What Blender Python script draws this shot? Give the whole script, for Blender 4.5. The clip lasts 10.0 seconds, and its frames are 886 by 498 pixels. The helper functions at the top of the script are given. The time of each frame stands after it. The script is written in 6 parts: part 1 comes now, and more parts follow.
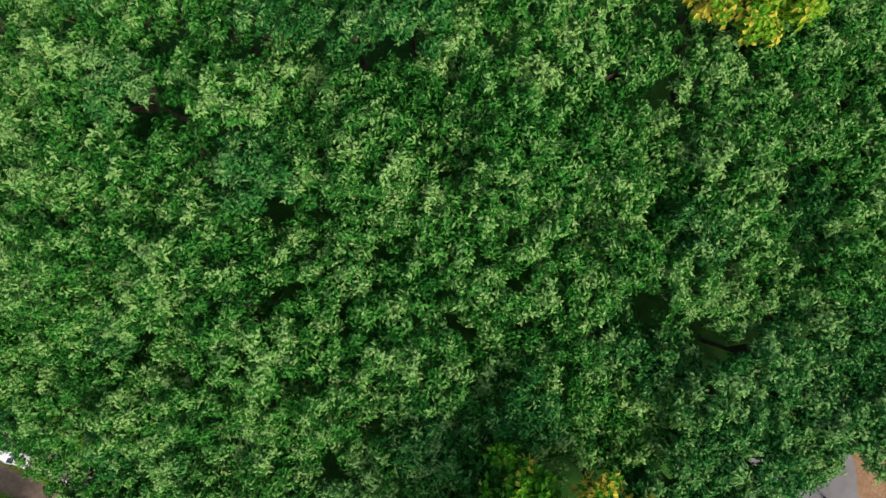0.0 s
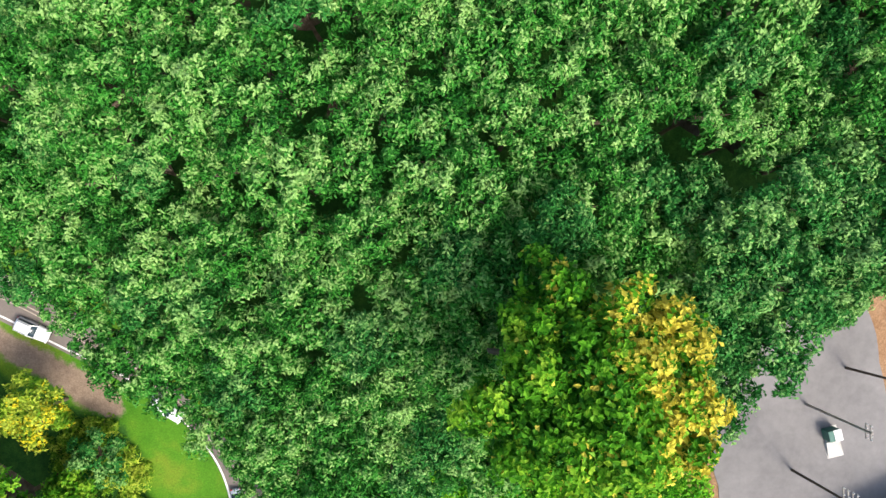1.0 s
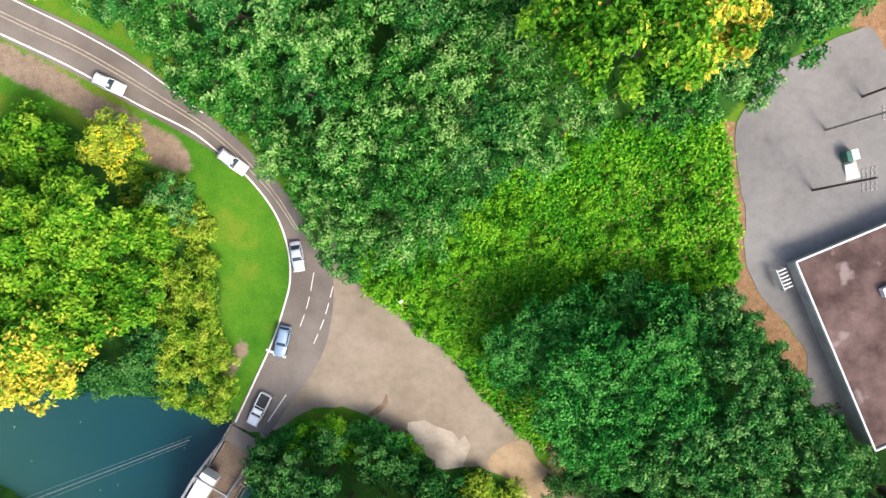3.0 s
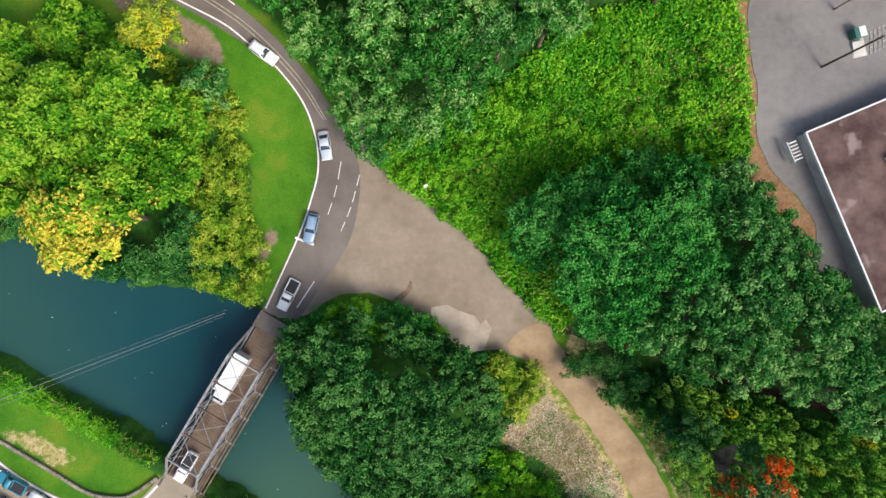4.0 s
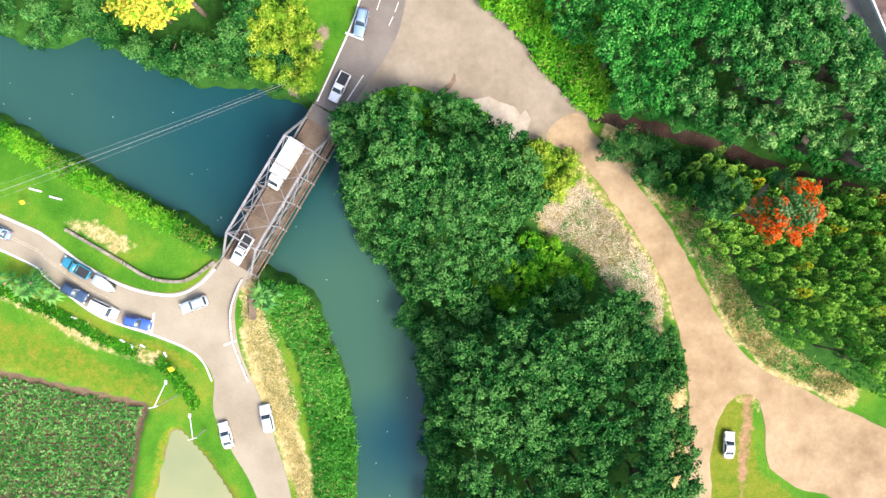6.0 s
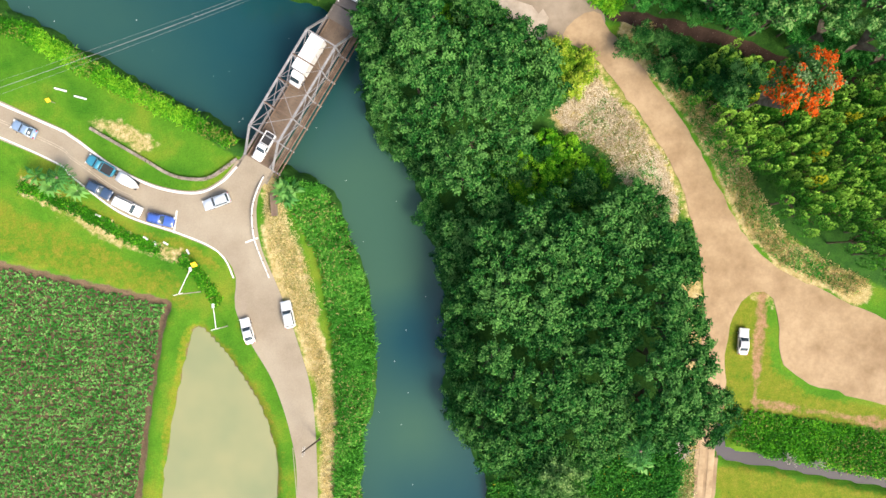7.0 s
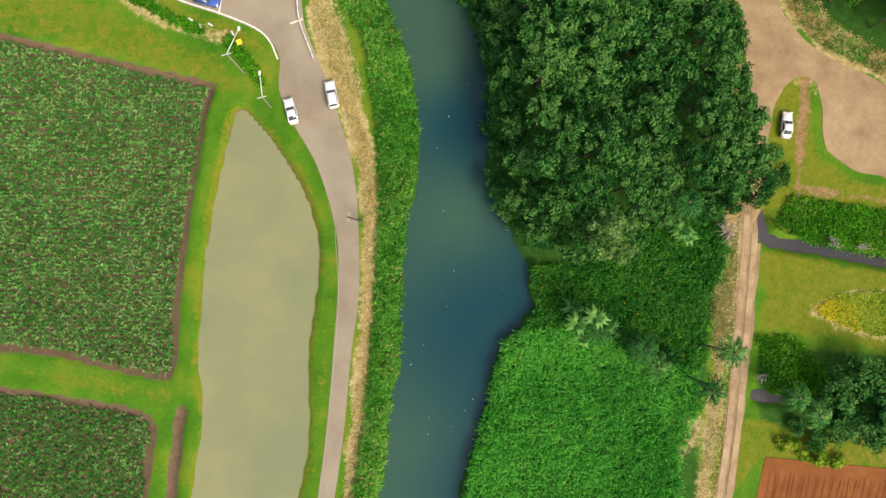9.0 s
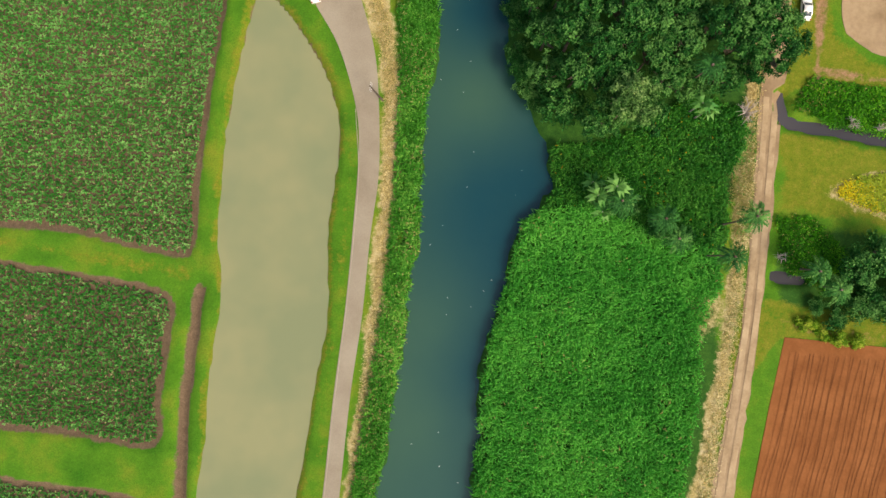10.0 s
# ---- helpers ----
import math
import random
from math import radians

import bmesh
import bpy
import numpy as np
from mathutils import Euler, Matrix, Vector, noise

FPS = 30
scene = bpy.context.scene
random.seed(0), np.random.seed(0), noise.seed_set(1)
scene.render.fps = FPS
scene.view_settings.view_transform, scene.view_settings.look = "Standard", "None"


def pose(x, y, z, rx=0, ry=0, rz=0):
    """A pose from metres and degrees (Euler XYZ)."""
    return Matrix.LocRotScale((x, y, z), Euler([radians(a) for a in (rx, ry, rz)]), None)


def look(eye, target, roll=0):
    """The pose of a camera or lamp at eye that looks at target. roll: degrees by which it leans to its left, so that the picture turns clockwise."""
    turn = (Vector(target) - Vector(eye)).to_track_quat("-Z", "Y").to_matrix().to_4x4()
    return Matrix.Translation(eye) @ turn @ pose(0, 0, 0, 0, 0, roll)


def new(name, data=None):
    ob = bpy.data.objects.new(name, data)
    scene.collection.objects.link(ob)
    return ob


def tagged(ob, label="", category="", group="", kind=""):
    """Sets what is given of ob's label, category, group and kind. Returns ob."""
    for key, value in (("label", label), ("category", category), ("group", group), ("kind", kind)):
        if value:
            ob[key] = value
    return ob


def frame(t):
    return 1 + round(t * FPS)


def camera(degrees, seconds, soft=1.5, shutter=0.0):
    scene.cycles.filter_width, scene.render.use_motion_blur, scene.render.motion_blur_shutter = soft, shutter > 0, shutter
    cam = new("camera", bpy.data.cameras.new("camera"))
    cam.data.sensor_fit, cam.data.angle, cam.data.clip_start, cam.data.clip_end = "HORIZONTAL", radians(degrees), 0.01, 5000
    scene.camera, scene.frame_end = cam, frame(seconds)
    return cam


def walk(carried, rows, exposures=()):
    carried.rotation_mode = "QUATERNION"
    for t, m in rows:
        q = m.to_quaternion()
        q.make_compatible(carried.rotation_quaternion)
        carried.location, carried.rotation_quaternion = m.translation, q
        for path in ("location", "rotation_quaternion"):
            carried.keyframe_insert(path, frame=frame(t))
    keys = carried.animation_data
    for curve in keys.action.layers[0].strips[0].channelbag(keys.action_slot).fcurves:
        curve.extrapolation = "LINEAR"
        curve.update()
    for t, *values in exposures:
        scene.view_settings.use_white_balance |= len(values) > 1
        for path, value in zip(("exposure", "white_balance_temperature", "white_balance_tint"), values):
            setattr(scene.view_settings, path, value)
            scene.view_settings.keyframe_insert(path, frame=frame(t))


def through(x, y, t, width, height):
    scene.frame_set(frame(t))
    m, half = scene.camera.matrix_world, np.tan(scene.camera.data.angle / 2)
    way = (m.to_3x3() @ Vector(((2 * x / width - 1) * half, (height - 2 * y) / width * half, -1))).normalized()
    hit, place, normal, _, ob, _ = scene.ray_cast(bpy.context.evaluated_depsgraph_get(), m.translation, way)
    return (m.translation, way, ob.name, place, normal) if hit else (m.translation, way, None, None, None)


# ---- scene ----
# a drone that flies backwards over the valley, its camera facing straight down
LENS = 68.46
cam = camera(LENS, 10.0)
ROWS = [  # seconds, x, y, z, tilt, roll, yaw
    (0.0, 0.00, -0.00, 97.50, 0.26, -0.13, -0.53),
    (0.5, -1.43, -7.76, 97.35, 0.24, -0.03, -0.26),
    (1.0, -2.92, -16.18, 97.58, 0.34, -0.12, -0.04),
    (1.5, -4.16, -25.07, 99.33, 0.56, -0.01, 0.09),
    (2.0, -5.55, -33.91, 100.90, 0.67, 0.05, 0.12),
    (2.5, -7.48, -42.56, 102.49, 0.70, -0.02, 0.05),
    (4.0, -12.69, -67.35, 108.25, 0.13, 0.04, -0.23),
    (4.5, -14.81, -76.01, 109.98, 0.14, -0.05, -0.23),
    (5.0, -16.86, -84.77, 111.62, 0.23, -0.14, -0.21),
    (5.5, -18.68, -93.49, 113.10, 0.27, -0.17, -0.22),
    (7.0, -23.10, -119.75, 115.93, 0.27, 0.05, -0.14),
    (7.5, -24.85, -129.01, 116.08, 0.27, 0.10, -0.05),
    (8.0, -26.80, -138.87, 115.97, 0.38, 0.06, 0.03),
    (8.5, -28.81, -149.22, 115.64, 0.62, 0.06, 0.16),
    (9.0, -30.42, -159.54, 115.48, 1.15, 0.12, 0.32),
    (9.5, -32.11, -170.61, 115.25, 1.53, 0.10, 0.54),
    (10.0, -33.83, -182.00, 114.98, 1.80, 0.04, 0.74),
]
EXPOSURES = [  # seconds, stops, kelvin, tint
    (0.0, 0.52, 6450, 10), (0.5, 0.92, 6450, 10), (1.0, 1.35, 6400, 10), (1.5, 1.7, 6500, 10), (2.5, 1.6, 6450, 10), (4.0, 0.9, 6450, 10), (4.5, 1.1, 6450, 10),
    (5.5, 1.8, 6250, 10), (7.0, 1.45, 6850, 10), (7.5, 1.3, 7000, 10), (9.0, 0.85, 7400, 10), (10.0, 0.8, 7400, 10)]
walk(cam, [(t, pose(x, y, z, rx, ry, rz)) for t, x, y, z, rx, ry, rz in ROWS], EXPOSURES)

# ---- light ----
world = bpy.data.worlds.new("sky")
scene.world = world
world.use_nodes = True
wn, wl = world.node_tree.nodes, world.node_tree.links
sky = wn.new("ShaderNodeTexSky")
sky.sky_type = "NISHITA"
sky.sun_disc = False
sky.sun_elevation, sky.sun_rotation = radians(45), radians(137)
sky.air_density, sky.dust_density, sky.ozone_density = 1.0, 4.0, 0.6
wn["Background"].inputs["Strength"].default_value = 0.13
wl.new(sky.outputs[0], wn["Background"].inputs["Color"])
sun = new("sun", bpy.data.lights.new("sun", "SUN"))
sun.data.energy, sun.data.angle, sun.data.color = 1.5, radians(22), (1.0, 0.95, 0.86)
sun.matrix_world = look((48, -52, 72), (0, 0, 0))


# ---- materials ----
def node_material(name, rough=0.8, spec=0.3):
    m = bpy.data.materials.new(name)
    m.use_nodes = True
    n, l = m.node_tree.nodes, m.node_tree.links
    b = n["Principled BSDF"]
    b.inputs["Roughness"].default_value = rough
    b.inputs["Specular IOR Level"].default_value = spec
    return m, n, l, b


def ramp(n, stops):
    r = n.new("ShaderNodeValToRGB")
    e = r.color_ramp.elements
    while len(e) < len(stops):
        e.new(0.5)
    for k, (p, c) in enumerate(stops):
        e[k].position, e[k].color = p, (*c, 1)
    return r


def noise_node(n, l, scale, detail=4.0, rough=0.6):
    g = n.new("ShaderNodeNewGeometry")
    t = n.new("ShaderNodeTexNoise")
    t.inputs["Scale"].default_value, t.inputs["Detail"].default_value = scale, detail
    t.inputs["Roughness"].default_value = rough
    l.new(g.outputs["Position"], t.inputs["Vector"])
    return t.outputs["Fac"]


def mix(n, l, fac, a, b, mode="MIX"):
    x = n.new("ShaderNodeMix")
    x.data_type, x.blend_type = "RGBA", mode
    for sock, value in ((x.inputs[0], fac), (x.inputs[6], a), (x.inputs[7], b)):
        if isinstance(value, (int, float)):
            sock.default_value = value
        elif isinstance(value, tuple):
            sock.default_value = (*value, 1)
        else:
            l.new(value, sock)
    return x.outputs[2]


def bump(n, l, b, height, strength=0.4, distance=0.05):
    u = n.new("ShaderNodeBump")
    u.inputs["Strength"].default_value, u.inputs["Distance"].default_value = strength, distance
    l.new(height, u.inputs["Height"])
    l.new(u.outputs[0], b.inputs["Normal"])


def surface(name, c1, c2, big=0.15, small=3.0, rough=0.85, spec=0.25, relief=0.4, speck=None, depth=0.05):
    """Two tones broken up at two sizes, with fine relief."""
    m, n, l, b = node_material(name, rough, spec)
    f1, f2 = noise_node(n, l, big), noise_node(n, l, small, 6.0, 0.7)
    r1 = ramp(n, [(0.35, c1), (0.65, c2)])
    l.new(f1, r1.inputs[0])
    r2 = ramp(n, [(0.3, (0.78, 0.78, 0.78)), (0.7, (1.15, 1.15, 1.15))])
    l.new(f2, r2.inputs[0])
    col = mix(n, l, 0.6, r1.outputs[0], r2.outputs[0], "MULTIPLY")
    if speck:
        f3 = noise_node(n, l, speck[1], 3.0)
        r3 = ramp(n, [(speck[2], (0, 0, 0)), (speck[2] + 0.08, (1, 1, 1))])
        l.new(f3, r3.inputs[0])
        col = mix(n, l, r3.outputs[0], col, speck[0])
    l.new(col, b.inputs["Base Color"])
    bump(n, l, b, f2, relief, depth)
    return m


def plain(name, colour, rough=0.5, spec=0.4, metal=0.0, wear=0.12):
    m, n, l, b = node_material(name, rough, spec)
    b.inputs["Metallic"].default_value = metal
    r = ramp(n, [(0.3, tuple(v * (1 - wear) for v in colour)), (0.7, tuple(min(1, v * (1 + wear)) for v in colour))])
    l.new(noise_node(n, l, 1.7, 5.0), r.inputs[0])
    l.new(r.outputs[0], b.inputs["Base Color"])
    return m


def leaf_material(name, dark, middle, light, bloom=(0.5, 0.33, 0.02), through=0.3, rough=0.5):
    m, n, l, b = node_material(name, rough, 0.12)
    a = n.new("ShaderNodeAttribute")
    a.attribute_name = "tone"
    q = n.new("ShaderNodeAttribute")
    q.attribute_name = "bloom"
    g, o = n.new("ShaderNodeNewGeometry"), n.new("ShaderNodeObjectInfo")
    s1, s2 = n.new("ShaderNodeMath"), n.new("ShaderNodeMath")
    s1.operation = s2.operation = "MULTIPLY_ADD"
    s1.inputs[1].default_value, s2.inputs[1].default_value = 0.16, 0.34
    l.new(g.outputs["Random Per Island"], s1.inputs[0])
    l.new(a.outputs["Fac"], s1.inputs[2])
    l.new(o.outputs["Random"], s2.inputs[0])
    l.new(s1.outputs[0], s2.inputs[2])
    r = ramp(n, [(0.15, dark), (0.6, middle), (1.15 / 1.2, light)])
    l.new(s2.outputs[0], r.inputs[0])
    v = n.new("ShaderNodeMath")
    v.operation = "MULTIPLY"
    v.inputs[1].default_value = 0.86
    l.new(q.outputs["Fac"], v.inputs[0])
    shade = ramp(n, [(0.2, tuple(0.75 * c for c in bloom)), (0.9, bloom)])
    l.new(s2.outputs[0], shade.inputs[0])
    col = mix(n, l, v.outputs[0], r.outputs[0], shade.outputs[0])
    l.new(col, b.inputs["Base Color"])
    t = n.new("ShaderNodeBsdfTranslucent")
    l.new(col, t.inputs["Color"])
    x = n.new("ShaderNodeMixShader")
    x.inputs[0].default_value = through
    l.new(b.outputs[0], x.inputs[1])
    l.new(t.outputs[0], x.inputs[2])
    l.new(x.outputs[0], n["Material Output"].inputs["Surface"])
    return m


def ground_material():
    """Mown grass with straw, bare red earth, mud and rank growth where the masks say."""
    m, n, l, b = node_material("grassland", 0.9, 0.15)
    f1, f2, f3 = noise_node(n, l, 0.12), noise_node(n, l, 0.8, 8.0, 0.78), noise_node(n, l, 4.5, 5.0, 0.75)
    r = ramp(n, [(0.3, (0.030, 0.125, 0.006)), (0.5, (0.066, 0.18, 0.010)), (0.72, (0.16, 0.205, 0.018))])
    l.new(f1, r.inputs[0])
    col = r.outputs[0]
    for name, stops in (("rank", [(0.35, (0.012, 0.06, 0.008)), (0.65, (0.038, 0.12, 0.014))]),
                        ("gold", [(0.3, (0.072, 0.14, 0.008)), (0.5, (0.135, 0.168, 0.012)), (0.7, (0.21, 0.19, 0.026))]),
                        ("dry", [(0.3, (0.12, 0.15, 0.03)), (0.42, (0.30, 0.235, 0.085)), (0.56, (0.42, 0.34, 0.16)), (0.7, (0.52, 0.45, 0.27))]),
                        ("soil", [(0.35, (0.21, 0.115, 0.055)), (0.65, (0.33, 0.205, 0.115))]),
                        ("earth", [(0.35, (0.19, 0.135, 0.095)), (0.65, (0.27, 0.205, 0.15))]),
                        ("mud", [(0.35, (0.10, 0.066, 0.040)), (0.65, (0.165, 0.115, 0.072))])):
        a = n.new("ShaderNodeAttribute")
        a.attribute_name = name
        rr = ramp(n, stops)
        l.new(f2, rr.inputs[0])
        s = n.new("ShaderNodeMath")
        s.operation = "MULTIPLY_ADD"
        s.inputs[1].default_value, s.inputs[2].default_value = 1.5, -0.75
        l.new(f2, s.inputs[0])
        t = n.new("ShaderNodeMath")
        l.new(a.outputs["Fac"], t.inputs[0])
        l.new(s.outputs[0], t.inputs[1])
        u = ramp(n, [(0.3, (0, 0, 0)), (0.62, (1, 1, 1))])
        l.new(t.outputs[0], u.inputs[0])
        col = mix(n, l, u.outputs[0], col, rr.outputs[0])
    r3 = ramp(n, [(0.25, (0.42, 0.42, 0.42)), (0.75, (1.5, 1.5, 1.5))])
    l.new(f3, r3.inputs[0])
    col = mix(n, l, 0.8, col, r3.outputs[0], "MULTIPLY")
    l.new(col, b.inputs["Base Color"])
    bump(n, l, b, f3, 0.5, 0.08)
    return m


def water_material(name, deep, shallow, rough=0.06, scale=0.025, ripple=0.05, spec=0.5, silt=False):
    """Still water; silt: how cloudy it is comes from the mesh's own attribute, broken up by the noise."""
    m, n, l, b = node_material(name, rough, spec)
    b.inputs["IOR"].default_value = 1.33
    r = ramp(n, [(0.38, deep), (0.62, shallow)])
    f = noise_node(n, l, scale, 3.0)
    if silt:
        a, s = n.new("ShaderNodeAttribute"), n.new("ShaderNodeMath")
        a.attribute_name, s.operation = "silt", "MULTIPLY_ADD"
        s.inputs[1].default_value = 0.30
        l.new(f, s.inputs[0])
        l.new(a.outputs["Fac"], s.inputs[2])
        f = s.outputs[0]
        r.color_ramp.elements[0].position, r.color_ramp.elements[1].position = 0.12, 1.1 / 1.12
    l.new(f, r.inputs[0])
    l.new(r.outputs[0], b.inputs["Base Color"])
    bump(n, l, b, noise_node(n, l, 2.2, 3.0), ripple, 0.05)
    return m


M_GROUND = ground_material()
M_RIVER = water_material("river_water", (0.002, 0.040, 0.058), (0.036, 0.092, 0.062), 0.02, 0.05, 0.02, 0.5, True)
M_POND = water_material("pond_water", (0.19, 0.215, 0.115), (0.24, 0.245, 0.128), 0.25, 0.06, 0.03)
M_DITCH = water_material("ditch_water", (0.035, 0.035, 0.042), (0.065, 0.06, 0.068), 0.15)
M_ASPHALT = surface("asphalt", (0.125, 0.105, 0.09), (0.19, 0.165, 0.145), 0.12, 5.0, 0.9, 0.2, 0.15)
M_PALEROAD = surface("pale_asphalt", (0.24, 0.198, 0.145), (0.315, 0.272, 0.205), 0.10, 5.0, 0.9, 0.2, 0.15)
M_LOT = surface("lot_asphalt", (0.165, 0.157, 0.152), (0.225, 0.214, 0.205), 0.09, 0.9, 0.9, 0.2, 0.1, ((0.135, 0.125, 0.118), 0.13, 0.62))
M_GRAVEL = surface("gravel", (0.195, 0.155, 0.112), (0.285, 0.235, 0.18), 0.09, 0.8, 0.95, 0.1, 0.3, ((0.40, 0.35, 0.29), 0.06, 0.6))
M_PALEGRAVEL = surface("pale_gravel", (0.33, 0.275, 0.215), (0.42, 0.365, 0.30), 0.3, 1.5, 0.95, 0.1, 0.3)
M_STAIN = surface("damp_earth", (0.13, 0.09, 0.06), (0.22, 0.15, 0.10), 0.5, 2.0, 0.9, 0.2, 0.3)
M_RUT = surface("wheel_rut", (0.29, 0.205, 0.12), (0.43, 0.32, 0.195), 0.3, 2.0, 0.95, 0.1, 0.3)
M_DIRT = surface("dirt_track", (0.235, 0.16, 0.092), (0.37, 0.27, 0.165), 0.16, 1.1, 0.95, 0.1, 0.35)
M_LITTER = surface("leaf_litter", (0.035, 0.022, 0.016), (0.07, 0.043, 0.032), 0.5, 4.0, 0.95, 0.1, 0.5, ((0.4, 0.3, 0.25), 5.0, 0.66))
M_MUD = surface("field_mud", (0.06, 0.045, 0.032), (0.12, 0.09, 0.065), 0.4, 3.0, 0.6, 0.4, 0.3)
M_PLOUGH = surface("ploughed_earth", (0.19, 0.068, 0.022), (0.255, 0.098, 0.034), 0.2, 2.0, 0.95, 0.1, 0.5)
M_FURROW = surface("furrow", (0.13, 0.047, 0.017), (0.19, 0.073, 0.027), 0.3, 3.0, 0.95, 0.1, 0.4)
M_WHITE = plain("road_paint", (0.72, 0.70, 0.66), 0.7, 0.2, 0, 0.2)
M_YELLOW = plain("yellow_paint", (0.36, 0.31, 0.24), 0.7, 0.2, 0, 0.25)
M_BARK = surface("bark", (0.10, 0.075, 0.055), (0.19, 0.15, 0.115), 1.0, 8.0, 0.95, 0.1, 0.6)
M_DEADWOOD = surface("dead_wood", (0.34, 0.29, 0.25), (0.5, 0.44, 0.4), 1.0, 6.0, 0.95, 0.1, 0.4)
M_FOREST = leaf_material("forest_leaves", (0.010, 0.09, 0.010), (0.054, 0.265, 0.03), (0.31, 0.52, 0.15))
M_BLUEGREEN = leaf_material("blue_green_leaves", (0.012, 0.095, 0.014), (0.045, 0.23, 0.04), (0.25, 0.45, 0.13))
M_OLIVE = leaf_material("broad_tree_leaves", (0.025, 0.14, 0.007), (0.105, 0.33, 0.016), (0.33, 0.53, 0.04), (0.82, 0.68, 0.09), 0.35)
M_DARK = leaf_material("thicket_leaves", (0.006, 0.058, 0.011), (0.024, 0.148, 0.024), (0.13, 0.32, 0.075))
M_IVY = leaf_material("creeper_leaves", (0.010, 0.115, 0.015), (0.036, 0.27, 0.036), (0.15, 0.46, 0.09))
M_STRAW = leaf_material("dry_grass_blades", (0.42, 0.32, 0.11), (0.66, 0.53, 0.23), (0.78, 0.67, 0.38), (0.10, 0.20, 0.02), 0.2)
M_BRUSH = leaf_material("bleached_brush", (0.40, 0.31, 0.20), (0.63, 0.53, 0.37), (0.77, 0.69, 0.53), (0.12, 0.22, 0.03), 0.2)
M_DARKCANE = leaf_material("dark_grass", (0.010, 0.095, 0.010), (0.028, 0.19, 0.018), (0.085, 0.32, 0.035))
M_REED = leaf_material("reed_blades", (0.026, 0.17, 0.012), (0.078, 0.33, 0.032), (0.24, 0.52, 0.08), (0.46, 0.38, 0.15))
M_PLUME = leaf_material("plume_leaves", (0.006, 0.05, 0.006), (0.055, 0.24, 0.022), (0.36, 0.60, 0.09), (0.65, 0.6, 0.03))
M_PALE = leaf_material("pale_tree_leaves", (0.05, 0.16, 0.03), (0.15, 0.31, 0.08), (0.33, 0.48, 0.16))
M_TULIP = leaf_material("flowering_tree_leaves", (0.02, 0.10, 0.02), (0.06, 0.18, 0.04), (0.20, 0.30, 0.13), (0.88, 0.12, 0.004))
M_MEADOW = leaf_material("meadow_leaves", (0.02, 0.14, 0.005), (0.08, 0.36, 0.013), (0.26, 0.55, 0.03), (0.40, 0.36, 0.10))
M_CANE = leaf_material("cane_grass", (0.020, 0.17, 0.016), (0.050, 0.34, 0.034), (0.12, 0.47, 0.06), (0.40, 0.32, 0.12))
M_TARO = leaf_material("taro_leaves", (0.016, 0.12, 0.016), (0.048, 0.25, 0.036), (0.22, 0.48, 0.13), (0.46, 0.40, 0.20))
M_SHRUB = leaf_material("shrub_leaves", (0.06, 0.19, 0.01), (0.19, 0.36, 0.02), (0.45, 0.54, 0.06), (0.80, 0.66, 0.03))
M_PALM = leaf_material("palm_fronds", (0.015, 0.09, 0.022), (0.05, 0.21, 0.04), (0.17, 0.38, 0.09), (0.6, 0.55, 0.05))


# ---- shapes ----
def np_mesh(name, verts, faces, mats, smooth=False, attrs=None):
    """A mesh from arrays: faces are an (n, 3) or (n, 4) array of vertex numbers."""
    me = bpy.data.meshes.new(name)
    verts, faces = np.asarray(verts, np.float32), np.asarray(faces, np.int32)
    k = faces.shape[1]
    me.vertices.add(len(verts))
    me.vertices.foreach_set("co", verts.ravel())
    me.loops.add(faces.size)
    me.loops.foreach_set("vertex_index", faces.ravel())
    me.polygons.add(len(faces))
    me.polygons.foreach_set("loop_start", np.arange(len(faces), dtype=np.int32) * k)
    me.polygons.foreach_set("use_smooth", np.full(len(faces), smooth))
    for m in mats:
        me.materials.append(m)
    for key, values in (attrs or {}).items():
        me.attributes.new(key, "FLOAT", "POINT").data.foreach_set("value", np.asarray(values, np.float32))
    me.update(calc_edges=True)
    return me


def part(name, bm, material, parent, label=""):
    """Links a bmesh, or a ready mesh, as one mesh object under a thing or a part."""
    if isinstance(bm, bpy.types.Mesh):
        me = bm
    else:
        me = bpy.data.meshes.new(name)
        bm.to_mesh(me)
        bm.free()
        me.materials.append(material)
    ob = new(name, me)
    ob.parent = parent
    return tagged(ob, label)


def thing(name, m, label, category, group="", kind=""):
    ob = new(name)
    ob.empty_display_size = 0.2
    ob.matrix_basis = m
    return tagged(ob, label, category, group, kind)


def box(bm, cx, cy, cz, sx, sy, sz, bevel=0.0, turn=None):
    made = bmesh.ops.create_cube(bm, size=1.0, matrix=Matrix.Translation((cx, cy, cz)) @ (turn or Matrix()) @ Matrix.Diagonal((sx, sy, sz, 1)))
    if bevel:
        edges = list({e for v in made["verts"] for e in v.link_edges})
        bmesh.ops.bevel(bm, geom=edges, offset=bevel, segments=2, affect="EDGES", profile=0.6)
    return bm


def beam(bm, a, b, wide, high):
    """A bar of rectangular section from a to b."""
    a, b = Vector(a), Vector(b)
    d = b - a
    turn = d.to_track_quat("Y", "Z").to_matrix().to_4x4()
    return box(bm, *((a + b) / 2), wide, d.length, high, 0, turn)


